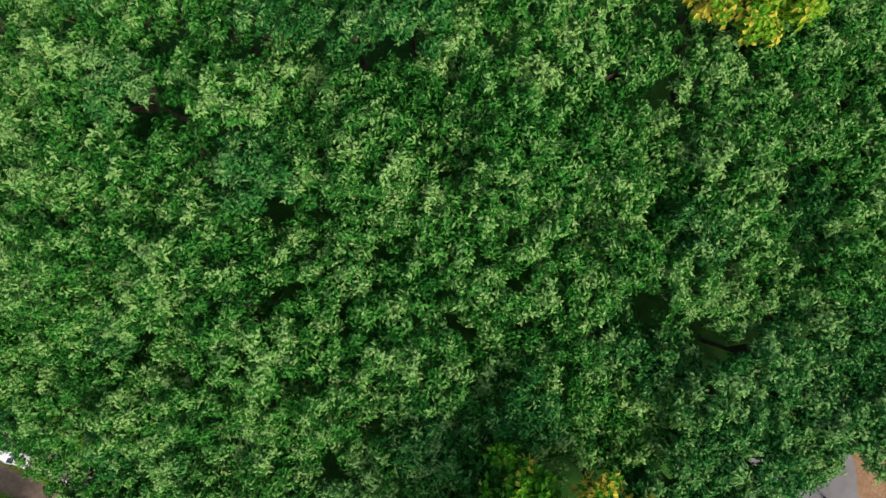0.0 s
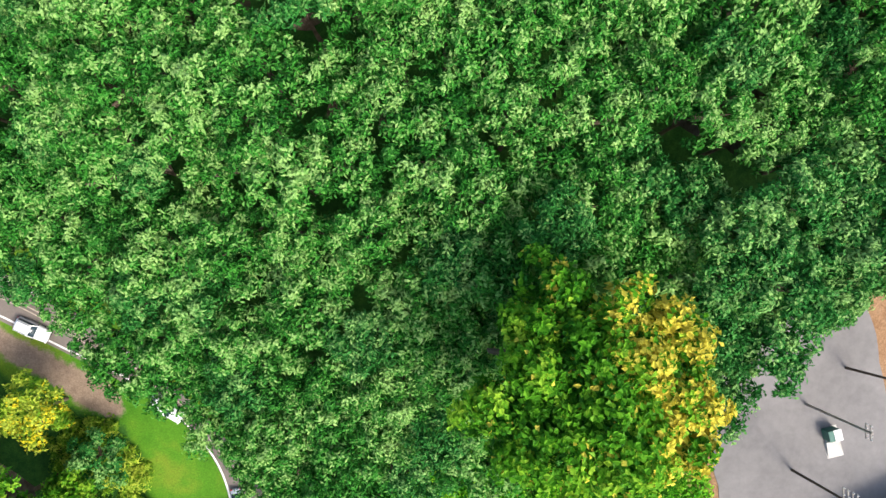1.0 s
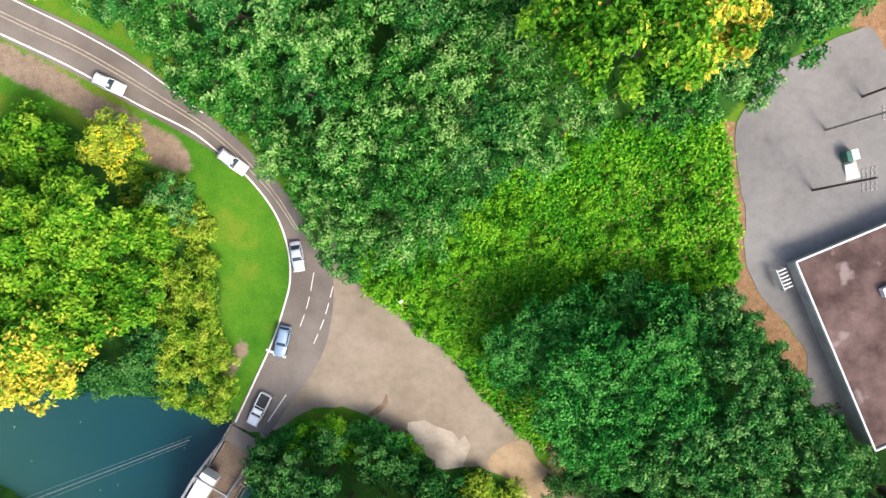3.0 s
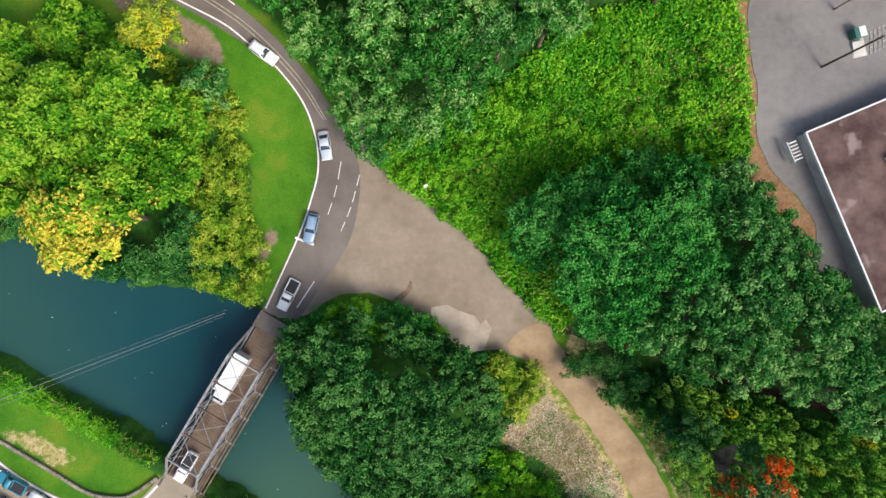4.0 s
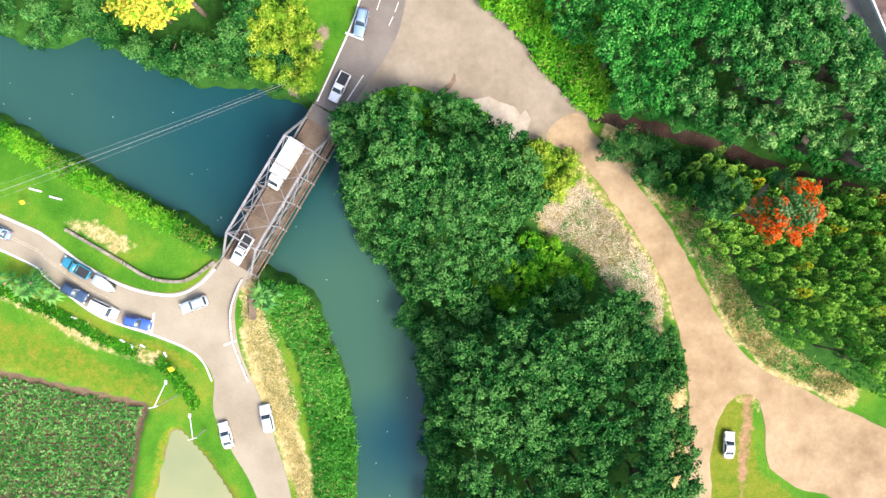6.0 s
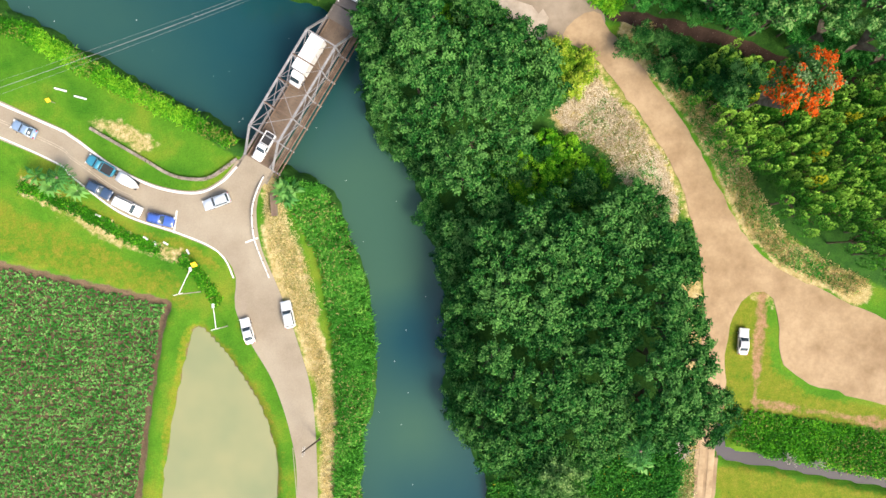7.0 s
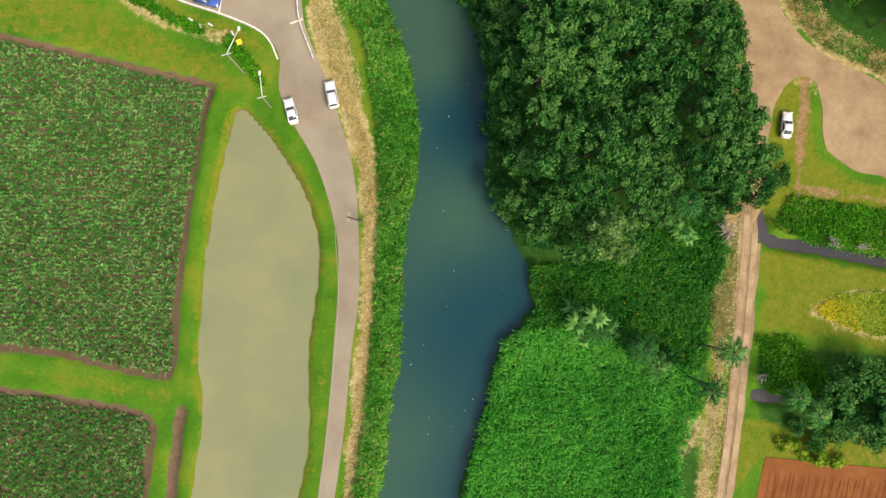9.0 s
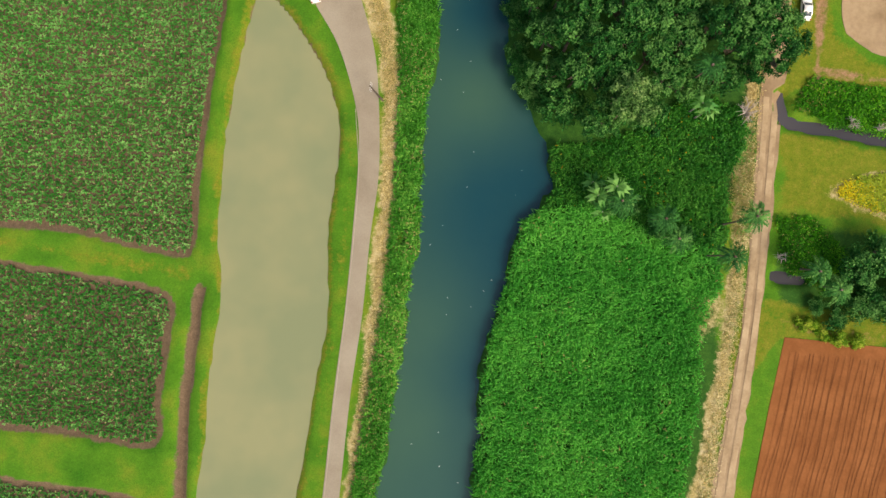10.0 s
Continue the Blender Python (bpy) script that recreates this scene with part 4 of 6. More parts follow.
for k, (x, y) in enumerate(spots([(-5, -84.5), (0.5, -85.5), (2.6, -88.5), (0, -92.5), (-4, -93), (-6, -88)], 2.0, 22)):
    plant("shrub", x, y, 8 + rng.uniform(-1, 1), rng.uniform(1.6, 2.4), k, 3, "shrub", "shrubs beside the dirt track")
for k, (x, y) in enumerate(spots([(-13, -101), (-5, -100), (1, -103.5), (5, -107.5), (0, -110.5), (-15, -113)], 2.2, 27)):
    plant("vine" if k % 3 else "thicket", x, y, height(x, y) + rng.uniform(1.8, 3.6), rng.uniform(1.8, 2.8), k, 3, "vine_bush", "vine bushes by the woods")
for k, (x, y) in enumerate(spots([(-37.5, -80.5), (-34, -77.8), (-29, -75.8), (-22, -76.2), (-15.5, -79.2), (-10, -83), (-12, -85), (-21, -80), (-30, -80)], 2.1, 43)):
    plant("vine" if k % 3 else "creeper", x, y, height(x, y) + rng.uniform(3.0, 5.5), rng.uniform(1.8, 2.7), k, 3, "vine_bush", "vine bushes by the woods")
for k, (x, y) in enumerate(spots([(9, -78.6), (20, -81.4), (32, -85.4), (45, -89.3), (60, -92.6), (60, -90.6), (45, -87.4), (32, -83.4), (20, -79.4)], 2.4, 44)):
    plant("creeper", x, y, height(x, y) + rng.uniform(4, 6.5), rng.uniform(1.8, 2.6), k, 4, "bush", "bushes above the gully path")
for k, (x, y) in enumerate(spots([(8, -83), (20, -86), (30, -89.4), (42, -93), (60, -97), (60, -99), (42, -95.2), (30, -92), (18, -88.5)], 2.3, 46)):
    plant("thicket", x, y, height(x, y) + rng.uniform(3, 5), rng.uniform(1.6, 2.3), k, 3, "bush", "bushes beside the gully path")
for k, (x, y) in enumerate(((-43.5, -71.5), (-45.5, -73), (-42.6, -73.8), (-47.8, -72), (-41.4, -70.6), (-50, -71.5))):
    plant("shrub", x, y, 7.5 + 0.6 * (k % 3), 2.0 + 0.3 * (k % 2), k, 3, "shrub", "shrubs beside the lawn")
for x, y, top in ((22.3, -95.2, 17), (23.6, -93.4, 18), (21.5, -93.0, 14), (-51.5, -63, 13), (-54, -66, 11)):
    plant("dark", x, y, top, 3.2, int(top), 4, "riverside_tree", "riverside trees")
for k, (x, y) in enumerate(spots([(6, -85), (13, -86), (20, -88.5), (19, -93), (14, -90), (9, -86.5)], 2.6, 23)):
    plant("thicket", x, y, 7.5 + rng.uniform(-1, 1.5), rng.uniform(1.8, 2.6), k, 3, "bush", "bushes beside the dirt track")


def plume_mesh(seed, R, plumes, low, high):
    """Upright leafy plumes of unequal height, close together."""
    rng = np.random.RandomState(seed)
    k = np.arange(plumes)
    r, a = R * np.sqrt((k + 0.4) / plumes), k * 2.39996
    top = high - (high - low) * (r / R) ** 2 * rng.uniform(0.5, 1.2, plumes)
    per = 104
    j = np.repeat(k, per)
    n = len(j)
    h = rng.rand(n) ** 0.8
    ang = rng.uniform(0, math.tau, n)
    rad = 0.62 * np.sin(np.pi * np.clip(0.12 + 0.84 * h, 0, 1)) ** 0.6 * rng.uniform(0.75, 1.05, n)
    way = rng.uniform(0, math.tau, plumes)
    lean = (np.stack([np.cos(a), np.sin(a)], 1) * 0.5 + np.stack([np.cos(way), np.sin(way)], 1) * 0.5)[j] * (h ** 1.5 * 1.1)[:, None]
    o = np.stack([r[j] * np.cos(a[j]) + rad * np.cos(ang) + lean[:, 0], r[j] * np.sin(a[j]) + rad * np.sin(ang) + lean[:, 1], top[j] - 4.8 * (1 - h)], 1)
    d = np.stack([np.cos(ang), np.sin(ang), 0.7 + h], 1) + rng.normal(size=(n, 3)) * 0.25
    # pale tips; the shade between plumes is painted into the lower leaves' tone
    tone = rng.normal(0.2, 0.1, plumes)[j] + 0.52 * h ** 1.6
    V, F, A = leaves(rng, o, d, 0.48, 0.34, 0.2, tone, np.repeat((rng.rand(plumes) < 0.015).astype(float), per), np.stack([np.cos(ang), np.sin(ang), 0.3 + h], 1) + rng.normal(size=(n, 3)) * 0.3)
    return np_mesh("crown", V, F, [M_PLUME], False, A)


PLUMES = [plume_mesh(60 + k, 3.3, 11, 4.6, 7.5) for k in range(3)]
PLUME_TRUNK = trunk_mesh("trunk", 6, 2.5, 0.14)
for k, (x, y) in enumerate(spots([(17, -90), (22, -88.8), (30, -91.5), (42, -95), (60, -98.8), (60, -127), (50, -123), (42, -118), (34, -113), (30, -107), (24, -99)], 3.3, 24)):
    if math.hypot(x - 25, y + 97) < 2:
        continue
    z = height(x, y)
    t = 11 + 0.28 * (x - 18) + rng.uniform(-1, 1) - 7.5
    root = thing("plume_tree", Matrix.Translation((x, y, z - 0.1)), "young tree with upright plume-like green branches", "tree", "plume trees")
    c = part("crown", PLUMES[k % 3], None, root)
    c.location, c.rotation_euler = (0, 0, max(t - z, 0)), (0, 0, k * 1.7)
    part("trunk", PLUME_TRUNK, None, root).scale = (1, 1, max(t - z, 0) + 4.5)


def crimson(rng, c):
    r = np.hypot(c[:, 0], c[:, 1])
    return np.where((r > 2.6) & (c[:, 0] - c[:, 1] > -2.5) | (rng.rand(len(c)) < 0.25), 0.75, 0.0)


special_tree("flowering_tree", 25.6, -96.6, 32.5, "tall tree with vivid orange-red flowers round its crown", dict(KINDS["forest"], R=5.2, tall=9, clumps=260, per=30, L=0.5, dome=0.6, material=M_TULIP, bloom=crimson), 51)


def scatter(name, poly, density, seed, blades, L, W, lean, droop, material, label, bloom=0.0, keep=None, lift=0.0, tone=0.25, ball=0.3, rows=0.0):
    """Clumps of blades or leaves over an area, as one object."""
    rng = np.random.RandomState(seed)
    poly = np.array(poly, float)
    lo, hi = poly.min(0), poly.max(0)
    P = lo + rng.rand(int(density * np.prod(hi - lo)), 2) * (hi - lo)
    if rows:
        g = np.stack(np.meshgrid(np.arange(lo[0], hi[0], rows), np.arange(lo[1], hi[1], rows * 1.1)), 2).reshape(-1, 2)
        P = g + rng.normal(0, 1, g.shape) * (rows * 0.08, rows * 0.16) + np.stack([0.12 * g[:, 1] % rows, 0 * g[:, 0]], 1)
    P = P[inside(P, poly)]
    if keep:
        P = P[keep(P)]
    z = ground_height(P[:, 0], P[:, 1])
    P, z = P[z > 0.1], z[z > 0.1]
    j = np.repeat(np.arange(len(P)), blades)
    n = len(j)
    o = np.column_stack([P[j] + rng.normal(0, ball, (n, 2)), z[j] + lift * rng.rand(n)])
    d = rng.normal(size=(n, 3)) * (lean, lean, 0.25) + (0, 0, 1)
    big = value_noise(P[:, 0], P[:, 1], 7.0) * 0.5 + value_noise(P[:, 1], P[:, 0], 2.0) * 0.3 - 0.4
    t = tone + big * (0.25 if rows else 1) + rng.normal(0, 0.16 if rows else 0.2, len(P))
    b = (rng.rand(n) < bloom * np.clip(0.3 + 4 * (value_noise(P[:, 0] + 50, P[:, 1], 6.0)[j] - 0.45), 0, 1)).astype(float)
    V, F, A = leaves(rng, o, d, L * rng.uniform(0.6, 1.3, n), W * rng.uniform(0.7, 1.2, n), droop, t[j], b)
    return tagged(new(name, np_mesh(name, V, F, [material], False, A)), label, "plants", kind="stuff")


for k, (x, y) in enumerate(spots([(-24, -53), (-16, -58), (-9, -64), (-3, -70), (2, -66), (8, -59), (24, -57), (28, -52), (28, -40), (20, -34), (6, -37), (-6, -46), (-17, -51)], 3.4, 29)):
    if k % 5 < 3:
        plant("vine", x, y, height(x, y) + rng.uniform(1.6, 3.0), rng.uniform(1.6, 2.8), k, 3, "vine_bush", "vine bushes on the slope")
MEADOW = [(-24.5, -52), (-19, -57.5), (-13.5, -61), (-8, -65.5), (-3.5, -71.5), (1.5, -77), (6, -80), (8, -76), (4, -66), (10, -60), (24, -57), (30, -54), (29.5, -46), (27.5, -34), (20, -32), (6, -35), (-6, -44), (-18, -50)]
scatter("meadow_plants", MEADOW, 4.5, 31, 12, 0.9, 0.36, 1.0, 0.4, M_MEADOW, "dense bright green weeds and vines on the slope", 0.10, None, 0.8, 0.28, 0.3)
CANE = [(-18, -172), (-9, -170), (-2, -172.5), (6, -176.5), (13.5, -178), (14, -184), (10.5, -192), (10, -205), (8, -215), (5, -245), (-29, -245), (-28, -222), (-27.5, -211), (-26, -196), (-23, -184), (-20, -173.5)]
scatter("cane_grass", CANE, 4.6, 32, 10, 1.3, 0.2, 0.8, 0.5, M_CANE, "tall dense bright green cane grass", 0.015, None, 0.9, 0.3, 0.2)
CREEPER = [(-15.5, -160), (-8, -160), (0, -157), (9, -151), (18, -153), (18.5, -160), (15, -166), (15.5, -176), (13.5, -178), (6, -176.5), (-2, -172.5), (-9, -170), (-18, -172), (-14.6, -168.3)]
scatter("creeper_growth", CREEPER, 5, 48, 10, 0.9, 0.24, 0.9, 0.5, M_DARKCANE, "dense dark green creepers and tall grass", 0.01, None, 0.9, 0.3, 0.2)
REEDS = np.concatenate([spline([(-52, -107), (-49, -113), (-44.5, -122), (-42.6, -134), (-41.6, -145), (-42.2, -160), (-42.8, -172), (-43.8, -184), (-45.6, -198), (-47.8, -212), (-50, -232)], False, 3), spline([(-45, -222), (-43, -208), (-40.7, -194), (-39.3, -181.5), (-37.7, -173.5), (-38.1, -162), (-36.7, -149), (-35.3, -136), (-37.5, -124), (-40.3, -115.5), (-44.5, -108)], False, 3)])
scatter("reeds", REEDS, 6.5, 33, 10, 1.1, 0.2, 0.8, 0.5, M_REED, "tall green reeds along the river bank", 0.10, None, 0.7, 0.34, 0.2)
BANK_W = [(-110, -75), (-95, -80.2), (-80.5, -88.6), (-70.7, -93.4), (-60.5, -99.2), (-58.5, -100.5), (-60.5, -101.5), (-71.5, -95.8), (-81.5, -91), (-96, -82.8), (-110, -78)]
scatter("bank_grass", BANK_W, 10, 34, 8, 1.0, 0.17, 0.8, 0.5, M_MEADOW, "rough green growth along the river bank", 0.25, None, 0.8, 0.2, 0.3)
HEDGE = spline([(-97, -107.8), (-86, -112.6), (-78, -117), (-72.5, -119.4)], False, 1)
scatter("verge_weeds", np.concatenate([HEDGE + (0, 0.6), HEDGE[::-1] - (0.3, 0.8)]), 12, 35, 8, 0.7, 0.25, 0.8, 0.4, M_MEADOW, "strip of rank green weeds along a ditch", 0.05)
HEDGE = spline([(-69, -120.6), (-66, -123.6), (-62.5, -128.5)], False, 1)
scatter("verge_weeds", np.concatenate([HEDGE + (0.5, 0.5), HEDGE[::-1] - (0.6, 0.5)]), 12, 36, 8, 0.7, 0.25, 0.8, 0.4, M_MEADOW, "strip of rank green weeds along a ditch", 0.05)
scatter("plot_plants", [(30, -147.6), (60, -152.5), (60, -161), (34, -156), (27, -152.5)], 8, 37, 7, 0.6, 0.25, 0.9, 0.4, M_MEADOW, "green weedy plot beside a ditch", 0.12, None, 0.4, 0.3)
scatter("plot_plants", [(24, -172), (30, -172), (36, -178), (34, -186), (25, -181)], 8, 38, 7, 0.6, 0.22, 0.9, 0.4, M_MEADOW, "green weedy patch beside the dirt track", 0.05, None, 0.4, 0.3)
scatter("yellow_plants", spline([(34.5, -167.5), (38, -165.2), (46, -164.4), (58, -165), (58, -172.5), (46, -171.8), (38.5, -169.8)], True, 2), 13, 39, 7, 0.5, 0.24, 1.2, 0.3, M_SHRUB, "patch of yellow-green low plants", 0.8, None, 0.2, 0.5)
scatter("dead_reeds", [(17, -155), (20.3, -155), (20, -166), (19.2, -176), (16.5, -176), (16, -165)], 6, 40, 6, 0.8, 0.12, 1.2, 0.3, M_CANE, "dry brown weeds beside the dirt track", 0.95, None, 0.2)
scatter("dry_weeds", np.concatenate([TRACK_RIGHT + (1.2, 0.5), TRACK_RIGHT[::-1] + (4.8, 2.6)]), 4, 41, 7, 0.8, 0.14, 1.2, 0.4, M_CANE, "dry brown and green scrub beside the dirt track", 0.6, None, 0.3)
scatter("dry_weeds", [(5, -93), (9.5, -98), (14, -106), (17.5, -116), (14, -114), (8, -108), (3, -103), (-2, -101), (2, -95)], 3, 42, 7, 0.6, 0.12, 1.2, 0.4, M_CANE, "pale dry brush on bare ground", 0.85, None, 0.2)
DRY_BANK = [(1.9, -87.7), (4.8, -92), (9.6, -96.7), (15.3, -104.4), (17.7, -112), (16.7, -116.8), (12.5, -112), (7.7, -107.2), (5.8, -102.5), (-1.9, -98.6), (-3.8, -95.8), (-0.4, -92.9)]
scatter("dry_grass", DRY_BANK, 9, 43, 7, 0.6, 0.13, 1.5, 0.4, M_BRUSH, "bleached straw and brush covering a dry bank", 0.10, None, 0.15, 0.42)
scatter("dry_grass", np.concatenate([VERGE_E + (0.4, 0), VERGE_E[::-1] + (2.9, 0)]), 9, 44, 6, 0.5, 0.10, 1.1, 0.4, M_STRAW, "golden dry grass verge between road and reeds", 0.22, None, 0.15, 0.30)
scatter("dry_grass", [(-53.2, -109), (-50.5, -112), (-47, -121), (-44.6, -131), (-46.5, -131), (-50.3, -124), (-53, -117), (-54.4, -112)], 7, 45, 6, 0.55, 0.10, 1.1, 0.4, M_STRAW, "golden dry grass sloping down from the junction", 0.4, None, 0.2, 0.30)
scatter("dry_grass", np.concatenate([TRACK_RIGHT + (1.4, 0.6), TRACK_RIGHT[::-1] + (5.2, 2.8)]), 6, 46, 6, 0.6, 0.11, 1.2, 0.4, M_STRAW, "straw and dead brush beside the dirt track", 0.25, None, 0.2, 0.25)
scatter("dry_grass", np.concatenate([SOUTH_TRACK[9:] + (-4.4, 0), SOUTH_TRACK[9:][::-1] + (-1.9, 0)]), 6, 47, 6, 0.55, 0.11, 1.2, 0.4, M_STRAW, "dry grass along the edge of the cane", 0.35, None, 0.2, 0.3)
frng = np.random.RandomState(77)
FP = np.column_stack([frng.uniform(-100, -15, 900), frng.uniform(-225, -65, 900)])
FP = FP[depth_in(FP, RIVER) > 1.5][:48]
V, F, A = leaves(frng, np.column_stack([FP, np.full(len(FP), 0.015)]), np.column_stack([frng.normal(size=(len(FP), 2)), np.zeros(len(FP))]), frng.uniform(0.12, 0.32, len(FP)), 0.12, 0.0, np.zeros(len(FP)))
V[:, 2] = 0.015
tagged(new("floating_flecks", np_mesh("floating_flecks", V, F, [M_WHITE])), "pale leaf and foam flecks drifting on the river", "flecks", kind="stuff")
for field, seed in ((FIELD_1, 50), (FIELD_2, 51), (FIELD_3, 52)):
    shore = lambda P, f=field: (depth_in(P, f) > 0.55 + 0.7 * value_noise(P[:, 0], P[:, 1], 5.0)) & (P[:, 0] > -118) & (value_noise(P[:, 0], P[:, 1], 1.3) < 0.95)
    scatter("taro_plants", field, 1, seed, 7, 0.5, 0.34, 1.5, 0.2, M_TARO, "muddy field crowded with rows of broad-leaved taro plants", 0.04, shore, 0.5, 0.42, 0.07, 0.62)


# ---- the bridge ----
M_STEEL = plain("weathered_steel", (0.24, 0.24, 0.245), 0.6, 0.4, 0.0, 0.3)
M_PLANK = surface("deck_planks", (0.12, 0.085, 0.06), (0.19, 0.14, 0.10), 0.25, 3.0, 0.9, 0.2, 0.3)
M_RUST = surface("rusty_steel", (0.10, 0.07, 0.05), (0.20, 0.14, 0.10), 0.6, 4.0, 0.85, 0.3, 0.3)
M_CONCRETE = surface("concrete", (0.38, 0.36, 0.33), (0.52, 0.50, 0.46), 0.4, 3.0, 0.9, 0.2, 0.2)
M_STONE = surface("stone", (0.16, 0.14, 0.11), (0.30, 0.26, 0.21), 0.8, 4.0, 0.95, 0.2, 0.6)


def build_bridge():
    """A steel through truss of six panels with a plank deck. Along y from its south end, x across."""
    ux, uy = 0.515, 0.857
    m = Matrix(((uy, ux, 0, -57.3), (-ux, uy, 0, -102.8), (0, 0, 1, 3.55), (0, 0, 0, 1)))
    root = thing("truss_bridge", m, "one-lane grey steel truss bridge with a worn plank deck", "bridge")
    L, Wd, Ht, n = 27.6, 5.5, 5.6, 6
    p = L / n
    for k in range(46):
        bm = box(bmesh.new(), Wd / 2, (k + 0.5) * L / 46, 0.28, 4.6, L / 46 - 0.03, 0.12)
        part("deck_plank", bm, M_PLANK, root)
    for x in (0.9, 2.1, 3.4, 4.6):
        part("runner", box(bmesh.new(), x, L / 2, 0.36, 0.55, L, 0.05), M_PLANK, root) if x in (2.1, 3.4) else part("wheel_guard", box(bmesh.new(), 0.55 if x < 2 else 4.95, L / 2, 0.42, 0.2, L, 0.22), M_RUST, root)
    for k in range(n + 1):
        part("floor_beam", beam(bmesh.new(), (-0.3, k * p, -0.05), (Wd + 1.5, k * p, -0.05), 0.25, 0.45), M_STEEL, root)
    for x in (Wd + 0.75, Wd + 1.35):
        part("pipe", tube(bmesh.new(), [(x, -1, 0.22), (x, L + 1, 0.22)], [0.13, 0.13], 8), M_RUST, root, "rusty pipe carried beside the deck")
    part("outer_walkway", box(bmesh.new(), Wd + 0.45, L / 2, 0.08, 0.5, L, 0.08), M_RUST, root)
    for x in (0.0, Wd):
        part("bottom_chord", beam(bmesh.new(), (x, 0, 0.2), (x, L, 0.2), 0.25, 0.25), M_RUST, root)
        part("top_chord", beam(bmesh.new(), (x, p, Ht), (x, L - p, Ht), 0.32, 0.28), M_STEEL, root)
        part("end_post", beam(bmesh.new(), (x, 0, 0.2), (x, p, Ht), 0.3, 0.28), M_STEEL, root)
        part("end_post", beam(bmesh.new(), (x, L, 0.2), (x, L - p, Ht), 0.3, 0.28), M_STEEL, root)
        for k in range(1, n):
            part("post", beam(bmesh.new(), (x, k * p, 0.2), (x, k * p, Ht), 0.2, 0.2), M_STEEL, root)
        for k in range(1, n - 1):
            a, b = ((k, k + 1) if k < n / 2 else (k + 1, k))
            part("diagonal", beam(bmesh.new(), (x, a * p, Ht - 0.1), (x, b * p, 0.3), 0.12, 0.1), M_STEEL, root)
            if k in (2, 3):
                part("diagonal", beam(bmesh.new(), (x, b * p, Ht - 0.1), (x, a * p, 0.3), 0.1, 0.08), M_STEEL, root)
        for z in (1.1, 1.7):
            part("guard_rail", beam(bmesh.new(), (x + (0.25 if x == 0 else -0.25), 0, z), (x + (0.25 if x == 0 else -0.25), L, z), 0.06, 0.16), M_STEEL, root)
    for k in range(1, n):
        part("top_strut", beam(bmesh.new(), (0, k * p, Ht), (Wd, k * p, Ht), 0.2, 0.3), M_RUST if 1 < k < n - 1 else M_STEEL, root)
        for x, e in ((0, 1), (Wd, -1)):
            part("knee_brace", beam(bmesh.new(), (x, k * p, Ht - 1.0), (x + e * 1.0, k * p, Ht - 0.1), 0.1, 0.1), M_STEEL, root)
    for k in range(1, n - 1):
        part("wind_brace", beam(bmesh.new(), (0, k * p, Ht), (Wd, (k + 1) * p, Ht), 0.07, 0.06), M_STEEL, root)
        part("wind_brace", beam(bmesh.new(), (Wd, k * p, Ht + 0.08), (0, (k + 1) * p, Ht + 0.08), 0.07, 0.06), M_STEEL, root)
    for y, mat in ((-1.3, M_PALEROAD), (L + 1.3, M_ASPHALT)):
        part("abutment", box(bmesh.new(), Wd / 2, y, -1.9, Wd + 0.6, 2.6, 4.0, 0.08), M_STONE, root, "stained stone abutment")
        part("approach_slab", box(bmesh.new(), Wd / 2, y, 0.22, Wd - 0.3, 2.6, 0.24), mat, root)


build_bridge()

# ---- vehicles ----
M_TYRE = plain("tyre_rubber", (0.02, 0.02, 0.02), 0.9, 0.2)
M_GLASS = plain("car_glass", (0.03, 0.05, 0.065), 0.08, 0.6)
M_RIM = plain("wheel_rim", (0.5, 0.5, 0.52), 0.35, 0.5, 0.8)
M_LAMP = plain("lamp_lens", (0.7, 0.7, 0.68), 0.2, 0.6)
M_TAIL = plain("tail_lens", (0.35, 0.02, 0.02), 0.3, 0.5)
M_TRIM = plain("black_trim", (0.03, 0.03, 0.032), 0.6, 0.3)
PAINTS = {}


def paint(name, colour):
    if name not in PAINTS:
        m = plain("paint_" + name, colour, 0.3, 0.5, 0.0, 0.06)
        m.node_tree.nodes["Principled BSDF"].inputs["Coat Weight"].default_value = 0.6
        PAINTS[name] = m
    return PAINTS[name]


def loft(sections, bevel=0.0):
    """A body from cross-sections (y, half width low, half width high, z low, z high)."""
    bm = bmesh.new()
    rings = []
    for y, w0, w1, z0, z1 in sections:
        r = min(0.14, 0.3 * (z1 - z0), 0.4 * w1)
        prof = [(-w0, z0), (-w0 * 1.0, z0 + 0.55 * (z1 - z0)), (-w1, z1 - r), (-w1 + r, z1), (0, z1 + 0.03), (w1 - r, z1), (w1, z1 - r), (w0, z0 + 0.55 * (z1 - z0)), (w0, z0)]
        rings.append([bm.verts.new((x, y, z)) for x, z in prof])
    for a, b in zip(rings, rings[1:]):
        for k in range(9):
            bm.faces.new((a[k], a[(k + 1) % 9], b[(k + 1) % 9], b[k]))
    bm.faces.new(list(reversed(rings[0])))
    bm.faces.new(rings[-1])
    bmesh.ops.recalc_face_normals(bm, faces=bm.faces)
    for f in bm.faces:
        f.smooth = True
    return bm


def quad_panel(pts, thick=0.02):
    bm = bmesh.new()
    vs = [bm.verts.new(p) for p in pts]
    f = bm.faces.new(vs)
    got = bmesh.ops.extrude_face_region(bm, geom=[f])
    f.normal_update()
    for e in got["geom"]:
        if isinstance(e, bmesh.types.BMVert):
            e.co += f.normal * thick
    bmesh.ops.recalc_face_normals(bm, faces=bm.faces)
    return bm


